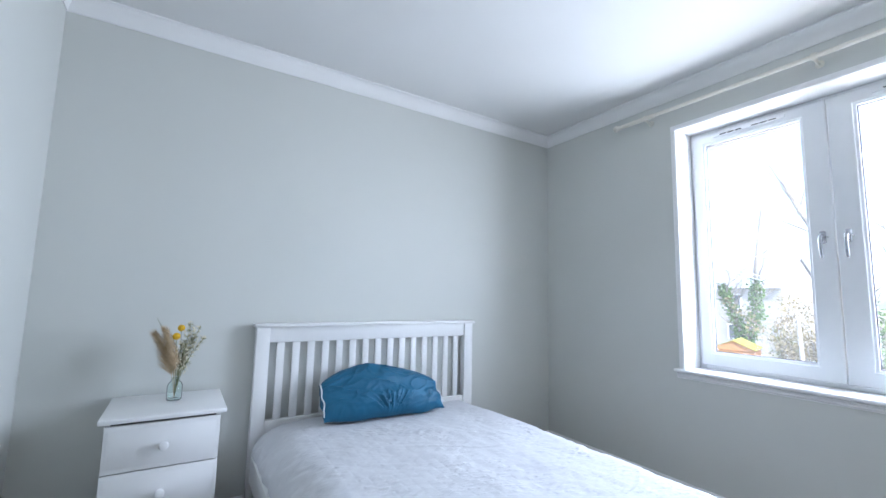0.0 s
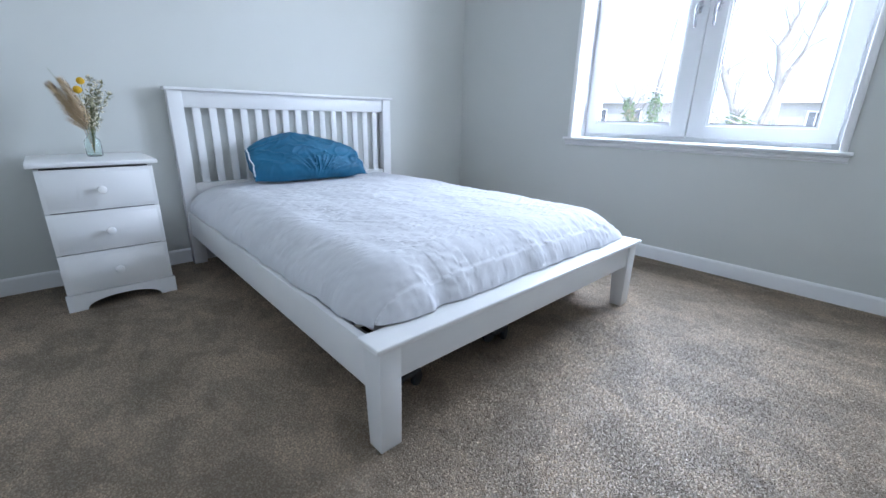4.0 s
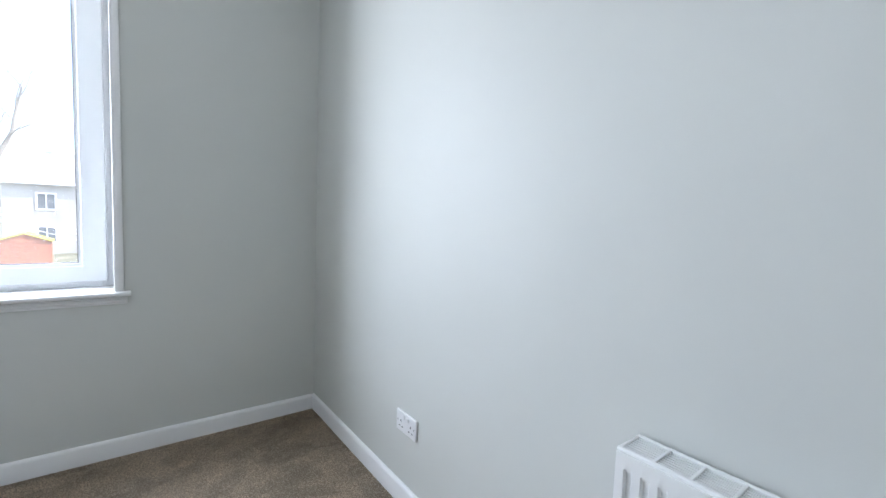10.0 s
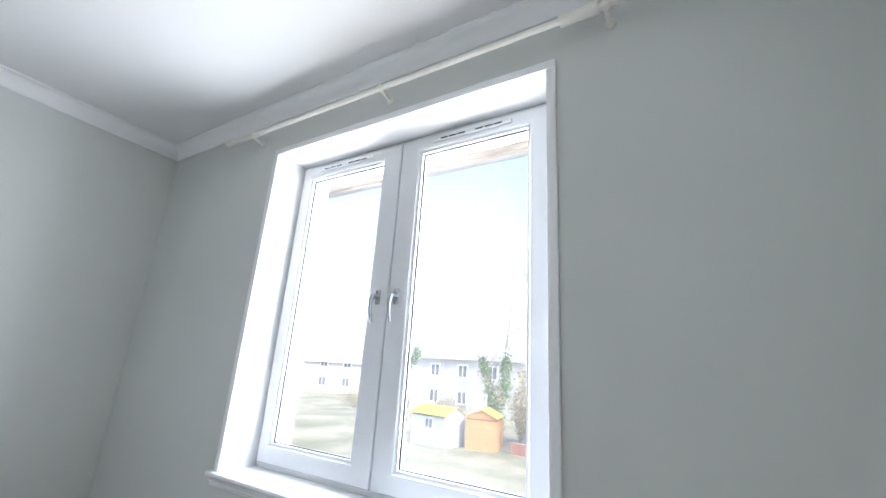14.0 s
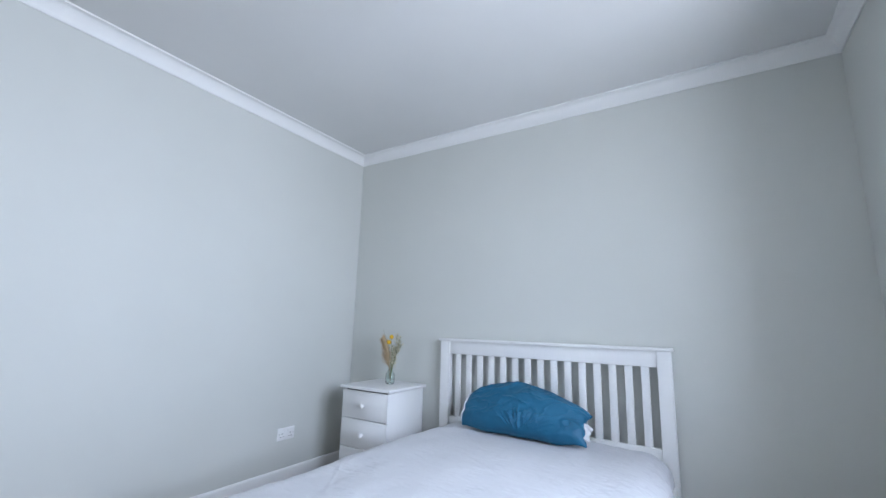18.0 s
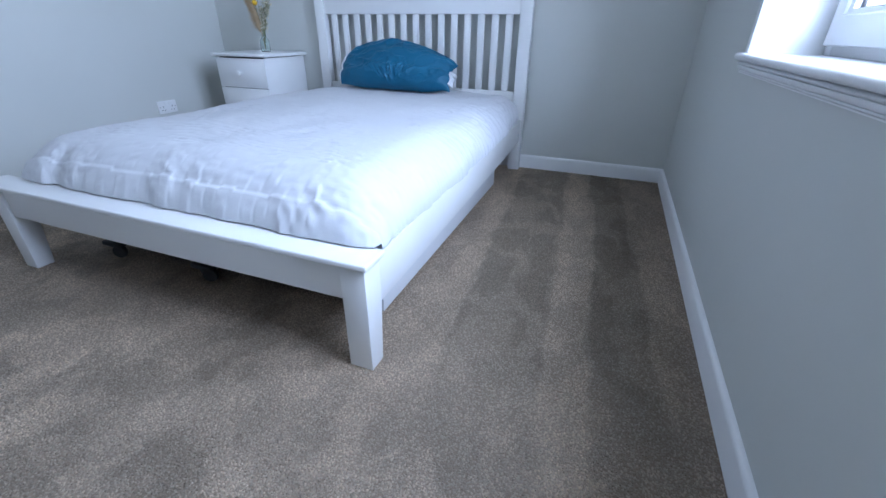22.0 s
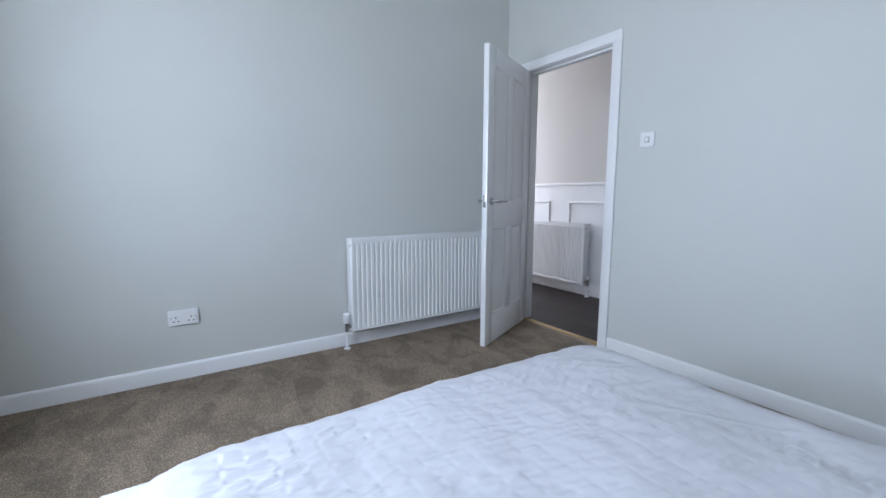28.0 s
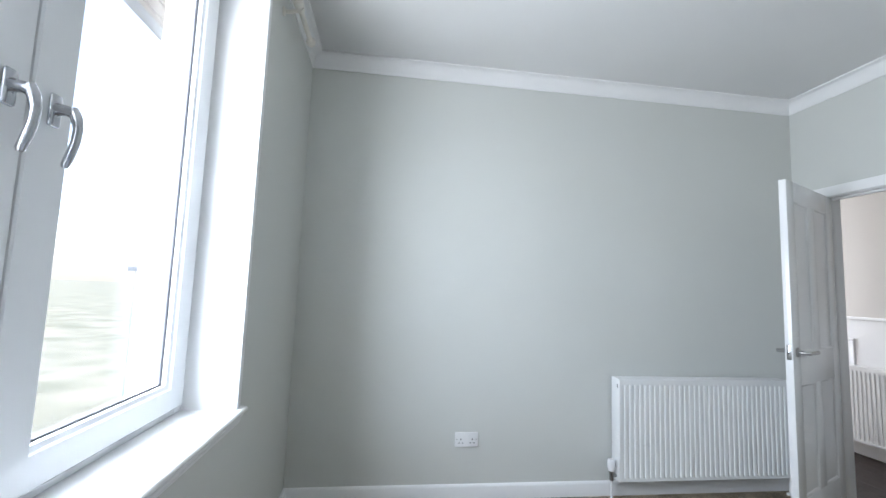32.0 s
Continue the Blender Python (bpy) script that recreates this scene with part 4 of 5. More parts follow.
pillow = thing("pillow", 1.735, 3.448, 0.634, "teal blue cotton pillow, creased, leaning on the headboard", "pillow", -2)
tip = pose(0, 0, 0, 46, 1, 0)
part("pillowcase", turned(pillow_mesh(0.392, 0.160, 0.110, 2.0, 0.0125), tip), TEAL, pillow)
part("inner_pillow", turned(pillow_mesh(0.200, 0.075, 0.050, 6.0, 0.008, 40, 30), pose(0.206, -0.028, -0.040, 38, 2, 0)), COTTON, pillow, "white pillow showing under the end of the case")
hem = []
for k in range(-9, 10):
    x, y, t = pillow_point(-1.0, k / 10, 0.392, 0.160, 0.110, 2.0)
    hem.append((x - 0.004, y, t + 0.004 + 0.013 * 1.1 * noise.noise((-2.6, k / 10 * 2.2, 11.0)) * 1.25))
part("case_hem", turned(bar(hem, 0.0045, 8), tip), COTTON, pillow, "white piping along the open hem")

# under-bed drawers
dr = thing("underbed_drawer", 0, 0, 0, "white board under-bed drawer on the carpet", "drawer", group="under-bed drawers")
part("drawer_front", box(2.458, 2.476, 1.780, 3.190, 0.022, 0.205, 0.002), BOARD, dr)
part("drawer_side", box(1.880, 2.458, 1.795, 1.811, 0.022, 0.180, 0.001), BOARD, dr)
part("drawer_side", box(1.880, 2.458, 3.160, 3.176, 0.022, 0.180, 0.001), BOARD, dr)
part("drawer_back", box(1.864, 1.880, 1.795, 3.176, 0.022, 0.180, 0.001), BOARD, dr)
part("drawer_base", box(1.880, 2.458, 1.811, 3.160, 0.030, 0.036, 0), BOARD, dr)
for cx in (1.95, 2.38):
    for cy in (1.87, 3.10):
        part("castor", turned(lathe([(0.0, -0.009), (0.013, -0.009), (0.014, 0), (0.013, 0.009), (0.0, 0.009)], 16), pose(cx, cy, 0.0141, 90, 0, 0)), RUBBER, dr)
dr = thing("underbed_drawer", 0, 0, 0, "white board under-bed drawer raised on black castors", "drawer", group="under-bed drawers")
part("drawer_side", box(1.160, 1.830, 1.760, 1.776, 0.070, 0.175, 0.001), BOARD, dr)
part("drawer_side", box(1.160, 1.830, 3.160, 3.176, 0.070, 0.175, 0.001), BOARD, dr)
part("drawer_back", box(1.814, 1.830, 1.776, 3.160, 0.070, 0.175, 0.001), BOARD, dr)
part("drawer_front", box(1.160, 1.176, 1.776, 3.160, 0.070, 0.175, 0.001), BOARD, dr)
part("drawer_base", box(1.176, 1.814, 1.776, 3.160, 0.066, 0.074, 0), DARK, dr)
for cx, cy in ((1.235, 1.735), (1.730, 1.735), (1.245, 3.10), (1.740, 3.10)):
    c = part("castor", turned(lathe([(0.0, -0.009), (0.026, -0.009), (0.029, 0), (0.026, 0.009), (0.0, 0.009)], 18), pose(cx + 0.034, cy, 0.0291, 90, 0, 20)), RUBBER, dr, "black castor wheel")
    part("castor_wheel", turned(lathe([(0.0, -0.009), (0.026, -0.009), (0.029, 0), (0.026, 0.009), (0.0, 0.009)], 18), pose(cx - 0.036, cy + 0.03, 0.0291, 90, 0, -15)), RUBBER, c)
    part("castor_fork", box(cx - 0.050, cx + 0.050, cy - 0.012, cy + 0.050, 0.046, 0.066, 0.006), RUBBER, c)

# ---------- bedside chest ----------
chest = thing("bedside_chest", 0.600, 3.448, 0, "white painted three-drawer bedside chest with round knobs", "bedside cabinet", 0)
bw, bd0, bd1 = 0.214, -0.195, 0.215
part("top", box(-0.238, 0.238, -0.226, 0.222, 0.678, 0.700, 0.006, 3), SATIN, chest)
part("side", box(-bw, -bw + 0.018, bd0, bd1, 0.0, 0.672, 0.002), SATIN, chest)
part("side", box(bw - 0.018, bw, bd0, bd1, 0.0, 0.672, 0.002), SATIN, chest)
part("back", box(-bw + 0.018, bw - 0.018, bd1 - 0.008, bd1, 0.06, 0.672, 0), SATIN, chest)
# solid dark block that colours the shade between the drawers and under the top
part("gap_shade_fill", box(-bw + 0.018, bw - 0.018, bd0 + 0.002, bd1 - 0.008, 0.085, 0.672, 0), DARK, chest)
arch = [(-bw - 0.008, 0.0), (-bw - 0.008, 0.082), (bw + 0.008, 0.082), (bw + 0.008, 0.0), (0.152, 0.0)]
arch += [(0.152 * math.cos(math.pi * k / 14), 0.052 * math.sin(math.pi * k / 14) ** 0.9) for k in range(1, 14)] + [(-0.152, 0.0)]
part("plinth", prism(arch, "y", bd0 - 0.022, bd0), SATIN, chest)
for k in range(3):
    z0 = 0.086 + k * 0.1955
    z1 = z0 + 0.1900
    bm = bmesh.new()
    yb, yf = bd0 - 0.002, bd0 - 0.024
    rings = []
    for d, y in ((0, yb), (0, yf + 0.008), (0.004, yf + 0.006), (0.012, yf + 0.006), (0.020, yf)):
        rings.append([bm.verts.new(p) for p in ((-bw + d, y, z0 + d), (bw - d, y, z0 + d), (bw - d, y, z1 - d), (-bw + d, y, z1 - d))])
    for r0, r1 in zip(rings, rings[1:]):
        for i in range(4):
            bm.faces.new((r0[i], r0[(i + 1) % 4], r1[(i + 1) % 4], r1[i]))
    bm.faces.new(rings[-1])
    bm.faces.new(rings[0][::-1])
    dd = part("drawer", bm, SATIN, chest)
    knob = lathe([(0.0, 0.0), (0.010, 0.0), (0.008, 0.008), (0.009, 0.013), (0.018, 0.018), (0.0195, 0.025), (0.016, 0.031), (0.008, 0.034), (0.0, 0.0345)], 22)
    part("knob", turned(knob, pose(0.0, yf, (z0 + z1) / 2, 90, 0, 0)), GLOSS, dd)

# vase of dried flowers
VX, VY, VZ = 0.622, 3.488, 0.7005
vase = thing("vase", VX, VY, VZ, "clear glass bottle vase on the bedside chest", "vase")
prof = [(0.0, 0.0), (0.029, 0.0), (0.033, 0.004), (0.034, 0.030), (0.0335, 0.070), (0.029, 0.082), (0.020, 0.090), (0.0175, 0.098), (0.0185, 0.106), (0.021, 0.110)]
inner = [(0.018, 0.109), (0.0155, 0.098), (0.018, 0.088), (0.0265, 0.080), (0.031, 0.068), (0.0315, 0.030), (0.030, 0.008), (0.0, 0.006)]
part("bottle", lathe(prof + inner, 28), BOTTLE, vase)

rnd = random.Random(4)
plume = thing("pampas_plume", VX, VY, VZ, "feathery dried beige pampas grass plume", "dried flower", group="dried flowers in the vase")


def arc(tip, bend, n=8, start=(0.0, 0.0, 0.012)):
    s, e = Vector(start), Vector(tip)
    mid = (s + e) / 2 + Vector(bend)
    return [(1 - t) ** 2 * s + 2 * t * (1 - t) * mid + t * t * e for t in (k / n for k in range(n + 1))]


for tip, bend in (((-0.105, 0.005, 0.325), (0.035, 0.0, 0.02)), ((-0.062, -0.020, 0.345), (0.025, 0.0, 0.02))):
    spine = arc(tip, bend, 16)
    part("stem", bar(spine, [0.0016] * 12 + [0.001] * 5, 6), PAMPAS, plume)
    bm = bmesh.new()
    for k in range(620):
        f = rnd.random()
        i = int(5 + f * 10.99)
        p = spine[i].lerp(spine[min(i + 1, 16)], rnd.random())
        way = (spine[min(i + 1, 16)] - spine[i - 1]).normalized()
        out = Vector((rnd.uniform(-1, 1), rnd.uniform(-1, 1), rnd.uniform(-0.2, 0.4)))
        ln = 0.068 * (1.15 - f * 0.75)
        q = p + (way * 0.75 + out * 0.85).normalized() * ln * 0.6
        e = q + (way * 0.75 + out * 0.35 + Vector((-0.25, 0, -0.30))).normalized() * ln * 0.6
        a = bm.verts.new(p)
        side = way.cross(out).normalized() * 0.0013
        b, c, d = bm.verts.new(q + side), bm.verts.new(q - side), bm.verts.new(e)
        bm.faces.new((a, b, d, c))
    part("plume", bm, PAMPAS, plume, "", False)

for tip, bend, size in (((0.006, -0.012, 0.352), (0.010, 0, 0), 0.0165), ((-0.012, -0.020, 0.312), (0.006, 0, 0), 0.0175)):
    ball = thing("craspedia", VX, VY, VZ, "round yellow dried flower on a thin stem", "dried flower", group="dried flowers in the vase")
    part("stem", bar(arc(tip, bend), 0.0013, 6), STEM, ball)
    bm = bmesh.new()
    bmesh.ops.create_icosphere(bm, subdivisions=3, radius=size)
    for v in bm.verts:
        v.co *= 1 + 0.06 * noise.noise(v.co * 420)
    part("flower_head", turned(bm, pose(*tip)), YELLOW, ball)

for tip, bend in (((0.085, 0.000, 0.345), (-0.020, 0, 0.03)), ((0.105, -0.015, 0.290), (-0.030, 0, 0.04)), ((0.045, 0.010, 0.360), (-0.010, 0, 0)), ((0.030, -0.020, 0.280), (0.0, 0, 0)), ((0.065, 0.020, 0.310), (-0.02, 0, 0.02)), ((0.012, 0.010, 0.260), (0.0, 0, 0)), ((-0.100, 0.015, 0.400), (0.04, 0, 0.03))):
    sprig = thing("dried_sprig", VX, VY, VZ, "pale green dried sprig with small leaves and buds", "dried flower", group="dried flowers in the vase")
    spine = arc(tip, bend, 12)
    part("stem", bar(spine, [0.0014] * 8 + [0.0009] * 5, 6), STEM, sprig)
    leaves, buds = bmesh.new(), bmesh.new()
    for k in range(110):
        i = rnd.randint(5, 12)
        p = spine[i] + Vector((rnd.uniform(-1, 1), rnd.uniform(-1, 1), rnd.uniform(-1, 1))) * 0.003
        out = Vector((rnd.uniform(-1, 1), rnd.uniform(-1, 1), rnd.uniform(-0.3, 1))).normalized()
        e = p + out * rnd.uniform(0.012, 0.030)
        side = out.cross(Vector((0.3, 0.2, 1))).normalized() * rnd.uniform(0.003, 0.0055)
        m1 = p.lerp(e, 0.55)
        if tip[0] < -0.05:
            continue
        vs = [leaves.verts.new(q) for q in (p, m1 + side, e, m1 - side)]
        leaves.faces.new(vs)
        if k % 3 == 0:
            bmesh.ops.create_icosphere(buds, subdivisions=1, radius=rnd.uniform(0.003, 0.0055), matrix=Matrix.Translation(e))
    if len(leaves.verts):
        tagged(part("foliage", leaves, LEAF, sprig, "", False), kind="stuff")
        tagged(part("blossom", buds, PETAL, sprig), kind="stuff")
    else:
        leaves.free(), buds.free()

# ---------- hall beyond the doorway ----------
HX = -1.200
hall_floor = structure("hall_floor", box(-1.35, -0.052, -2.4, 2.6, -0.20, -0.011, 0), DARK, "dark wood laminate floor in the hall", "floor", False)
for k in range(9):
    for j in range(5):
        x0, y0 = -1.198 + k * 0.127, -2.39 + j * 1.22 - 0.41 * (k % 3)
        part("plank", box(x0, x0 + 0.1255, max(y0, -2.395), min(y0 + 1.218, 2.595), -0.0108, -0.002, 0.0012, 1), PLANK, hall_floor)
structure("hall_wall_far", box(HX - 0.12, HX, -2.4, 2.6, -0.2, H, 0), HALL_WALL, "warm beige painted hall wall above white panelling", "wall", False)
# unseen end wall, left open in the middle for the added fill lamp
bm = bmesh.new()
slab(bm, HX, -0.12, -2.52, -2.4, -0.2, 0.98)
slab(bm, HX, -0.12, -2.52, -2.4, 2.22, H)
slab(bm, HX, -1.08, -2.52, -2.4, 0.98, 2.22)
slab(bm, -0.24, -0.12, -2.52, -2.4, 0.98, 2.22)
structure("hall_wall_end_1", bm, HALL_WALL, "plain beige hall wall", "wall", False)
structure("hall_wall_end_2", box(HX, -0.12, 2.6, 2.72, -0.2, H, 0), HALL_WALL, "plain beige hall wall", "wall", False)
structure("hall_wall_near", box(-0.24, -0.12, -2.4, -0.14, -0.2, H, 0), HALL_WALL, "plain beige hall wall", "wall", False)
structure("hall_ceiling", box(HX - 0.12, -0.12, -2.52, 2.72, H, H + 0.2, 0), CEIL, "flat white hall ceiling", "ceiling", False)

panelling = thing("wall_panelling", HX, 0, 0, "white painted wainscot panelling with a dado rail", "panelling", kind="structure")
part("backing", box(0, 0.010, -2.4, 2.6, 0.02, 1.135, 0), GLOSS, panelling)
part("dado_rail", box(0, 0.026, -2.4, 2.6, 1.135, 1.163, 0.006, 3), GLOSS, panelling)
part("skirting", box(0.010, 0.026, -2.4, 2.6, -0.010, 0.135, 0.004), GLOSS, panelling)
for k in range(6):
    y0 = -2.135 + k * 0.86 + 0.10
    y1 = y0 + 0.60
    if y1 > 2.5:
        continue
    for a0, a1, b0, b1 in ((y0, y1, 0.948, 0.972), (y0, y1, 0.24, 0.264), (y0, y0 + 0.024, 0.264, 0.948), (y1 - 0.024, y1, 0.264, 0.948)):
        part("bead", box(0.010, 0.022, a0, a1, b0, b1, 0.005, 3), GLOSS, panelling)
radiator(HX + 0.010, -0.010 + 0.0, 90, 1.10, 32, "white ribbed panel radiator on the hall panelling", "radiators", ((0.0, False),))
socket(HX + 0.011, 0.300, 0.350, 90, "grey double wall socket on the hall panelling", GREYPLATE)

# ---------- outside: wall face, eaves, garden ----------
outer = bmesh.new()
slab(outer, FX1 - 0.01, XOUT + 0.004, WY1 - 0.028, WY1 + 0.0005, 0.760, 2.400)
slab(outer, FX1 - 0.01, XOUT + 0.004, WY0 - 0.0005, WY0 + 0.028, 0.760, 2.400)
slab(outer, FX1 - 0.01, XOUT + 0.004, WY0 - 0.0005, WY1 + 0.0005, 2.376, 2.425)
part("outer_reveal", outer, CREAM, window, "cream rendered outer reveal")
part("stone_sill", prism([(3.66, 0.77), (3.66, 0.815), (3.90, 0.790), (3.90, 0.740), (3.80, 0.740), (3.80, 0.77)], "y", WY0 - 0.06, WY1 + 0.06), STONE, window, "weathered stone sill outside")
eaves = thing("eaves", 0, 0, 0, "weathered brown soffit boards and gutter above the window", "roof edge", kind="structure")
for k in range(3):
    x0 = XOUT + 0.006 + k * 0.056
    part("soffit_board", box(x0, x0 + 0.053, -3.0, 7.0, 2.440 + 0.004 * (k % 2), 2.462, 0.002), FASCIA, eaves)
part("fascia", box(3.972, 3.994, -3.0, 7.0, 2.425, 2.60, 0.002), FASCIA, eaves)
gut = [(4.000 + 0.055 - 0.055 * math.cos(math.pi * k / 10), 2.500 - 0.055 * math.sin(math.pi * k / 10)) for k in range(11)]
gut += [(4.000 + 0.055 + 0.050 * math.cos(math.pi * k / 10), 2.500 - 0.050 * math.sin(math.pi * k / 10)) for k in range(11)]
part("gutter", prism(gut, "y", -3.0, 7.0), SLATE, eaves, "grey half-round gutter")
structure("roof", prism([(3.812, 2.470), (3.968, 2.470), (3.968, 2.62), (1.0, 4.6), (-1.5, 4.6), (-1.5, H + 0.21), (3.812, H + 0.21)], "y", -2.6, 6.6), SLATE, "grey slate roof over the room", "roof", False)
structure("wall_outer", box(XOUT - 0.0, XOUT + 0.002, WY1 + 0.001, 6.5, GROUND, 2.44, 0), CREAM, "cream rendered outer wall of the house", "wall", False)
structure("wall_outer_2", box(XOUT - 0.0, XOUT + 0.002, -2.5, WY0 - 0.001, GROUND, 2.44, 0), CREAM, "cream rendered outer wall of the house", "wall", False)
structure("wall_outer_3", box(XOUT - 0.0, XOUT + 0.002, WY0 - 0.001, WY1 + 0.001, GROUND, 0.74, 0), CREAM, "cream rendered outer wall below the window", "wall", False)

gx = np.concatenate([[-400], np.linspace(3, 60, 58), [400]])
gy = np.concatenate([[-400], np.linspace(-30, 60, 80), [400]])
verts = [(x, y, GROUND + (0.10 * noise.noise((x * 0.15, y * 0.15, 0)) if 6 < x < 58 and -28 < y < 58 else 0)) for y in gy for x in gx]
n = len(gx)
me = bpy.data.meshes.new("ground")
me.from_pydata(verts, [], [(j * n + i, j * n + i + 1, (j + 1) * n + i + 1, (j + 1) * n + i) for j in range(len(gy) - 1) for i in range(n - 1)])
me.materials.append(GRASS)
tagged(new("ground", me), "pale dry lawn of the back garden", "lawn", "", "structure")


def leaf_cloud(rng, count, place, size, wide=0.6):
    """Many small four-cornered leaves; place() gives a point."""
    bm = bmesh.new()
    for _ in range(count):
        p = place()
        a = Vector((rng.uniform(-1, 1), rng.uniform(-1, 1), rng.uniform(-1, 1))).normalized()
        b = a.cross(Vector((rng.uniform(-1, 1), rng.uniform(-1, 1), rng.uniform(-1, 1)))).normalized()
        s = size * rng.uniform(0.6, 1.3)
        bm.faces.new([bm.verts.new(q) for q in (p, p + a * s * 0.5 + b * s * wide * 0.5, p + a * s, p + a * s * 0.5 - b * s * wide * 0.5)])
    return bm


def limb(bm, rng, p, way, length, r, depth, twigs):
    """A crooked tapering branch that splits into smaller ones."""
    pts, w = [p], way.normalized()
    n = 6
    for k in range(n):
        w = (w + Vector((rng.uniform(-1, 1), rng.uniform(-1, 1), rng.uniform(-0.4, 0.9))) * 0.16).normalized()
        pts.append(pts[-1] + w * length / n)
    tube(bm, pts, [r * (1 - 0.55 * k / n) for k in range(n + 1)], 7 if r > 0.04 else 4)
    twigs.extend(pts[2:])
    if depth:
        for _ in range(3):
            k = rng.randint(2, n)
            side = Vector((rng.uniform(-1, 1), rng.uniform(-1, 1), rng.uniform(0.1, 0.9)))
            limb(bm, rng, pts[k], (w * 0.7 + side).normalized(), length * rng.uniform(0.45, 0.7), r * 0.42, depth - 1, twigs)
    return pts


def ivy_tree(x, y, seed, limbs, ivy, label, trunk_r=0.22):
    """limbs: lists of points from the ground up, with a radius for each end; ivy: how far up each limb the ivy climbs."""
    rng = random.Random(seed)
    t = thing("tree", x, y, GROUND, label, "tree", group="garden trees")
    bm, clothed, twigs = bmesh.new(), [], []
    for (pts, r0, r1), climb in zip(limbs, ivy):
        pts = [Vector(p) for p in pts]
        fine = []
        for a, b in zip(pts, pts[1:]):
            for k in range(4):
                fine.append(a.lerp(b, k / 4) + Vector((rng.uniform(-1, 1), rng.uniform(-1, 1), 0)) * 0.05)
        fine.append(pts[-1])
        m = len(fine)
        tube(bm, fine, [r0 + (r1 - r0) * k / (m - 1) for k in range(m)], 9)
        clothed += [(p, 1 - k / m) for k, p in enumerate(fine) if k / m < climb]
        for k in range(int(m * 0.40), m):
            limb(bm, rng, fine[k], Vector((rng.uniform(-1, 1), rng.uniform(-1, 1), 0.8)), rng.uniform(0.9, 1.8), r1 * 0.6 + 0.012, 2, twigs)
    part("trunk", bm, BARK, t)

    def on_trunk():
        p, w = clothed[rng.randrange(len(clothed))]
        a, d = rng.uniform(0, 6.28), rng.gauss(0.26, 0.12) * (0.5 + w)
        return p + Vector((d * math.cos(a), d * math.sin(a), rng.uniform(-0.35, 0.35)))
    if clothed:
        tagged(part("ivy", leaf_cloud(rng, 190 * len(clothed), on_trunk, 0.19, 0.8), IVY, t, "dark green ivy climbing the trunk", False), kind="stuff")
    return t


def crown(x, y, seed, wide, tall, leaves, size, material, name, label, category):
    """A shrub: stems from the ground and leaves in uneven clumps."""
    rng = random.Random(seed)
    t = thing(name, x, y, GROUND, label, category, group="garden shrubs")
    stems, tips = bmesh.new(), []
    for _ in range(16):
        way = Vector((rng.uniform(-1, 1) * wide, rng.uniform(-1, 1) * wide, tall * rng.uniform(0.7, 1.2)))
        limb(stems, rng, Vector((rng.uniform(-0.2, 0.2) * wide, rng.uniform(-0.2, 0.2) * wide, 0)), way, way.length * 0.7, 0.03, 1, tips)
    part("stems", stems, BARK, t)

    def spot():
        p = tips[rng.randrange(len(tips))]
        return p + Vector((rng.gauss(0, 0.16), rng.gauss(0, 0.16), rng.gauss(0, 0.14)))
    tagged(part("foliage", leaf_cloud(rng, leaves, spot, size), material, t, "", False), kind="stuff")
    return t


ivy_tree(28.3, 19.8, 11, [([(0, 0, 0), (0.1, -0.1, 3.0), (-0.1, 0.1, 5.6), (0.1, 0.2, 7.6), (0.0, 0.1, 9.6)], 0.30, 0.07), ([(0, 0, 4.2), (0.2, -0.8, 5.2), (0.2, -1.4, 5.9)], 0.10, 0.04)], (0.85, 0.6), "tall bare garden tree wrapped in ivy")
ivy_tree(33.0, 14.2, 12, [([(0, 0, 0), (0, 0.2, 1.8), (0.1, 1.0, 4.2), (0, 1.3, 5.0)], 0.22, 0.07), ([(0, 0.1, 1.4), (0.1, -0.6, 3.4), (0.0, -0.7, 6.0), (0.2, -1.2, 10.5)], 0.20, 0.05)], (0.95, 0.6), "forked bare tree with ivy behind the sheds")
ivy_tree(27.8, 6.6, 13, [([(0, 0, 0), (0, 0.0, 1.6), (0, 0.1, 3.0), (0, 0.9, 5.0), (0.1, 2.2, 7.7), (0, 3.2, 10.2)], 0.42, 0.08), ([(0, -0.1, 1.0), (0, -0.6, 3.0), (0.1, -0.9, 5.6), (0.0, -0.6, 7.4), (-0.1, -1.1, 8.8)], 0.30, 0.06), ([(0.1, -0.9, 5.4), (0, -1.6, 7.2), (0, -2.0, 9.2)], 0.12, 0.04)], (0.52, 0.0, 0.0), "big forked bare tree with ivy on its trunk", 0.4)
ivy_tree(24.0, -6.0, 14, [([(0, 0, 0), (0.1, 0.1, 2.5), (0.4, -0.2, 5.0), (0.3, 0.4, 8.0)], 0.25, 0.05)], (0.2,), "bare tree in a neighbouring garden")
crown(27.0, 8.9, 21, 1.5, 4.0, 4200, 0.15, SCRUB, "bush", "tall tan dry bush against the garden wall", "bush")
crown(29.5, 10.9, 22, 0.8, 2.6, 1600, 0.15, SHRUB, "bush", "yellow green bush behind the shed", "bush")
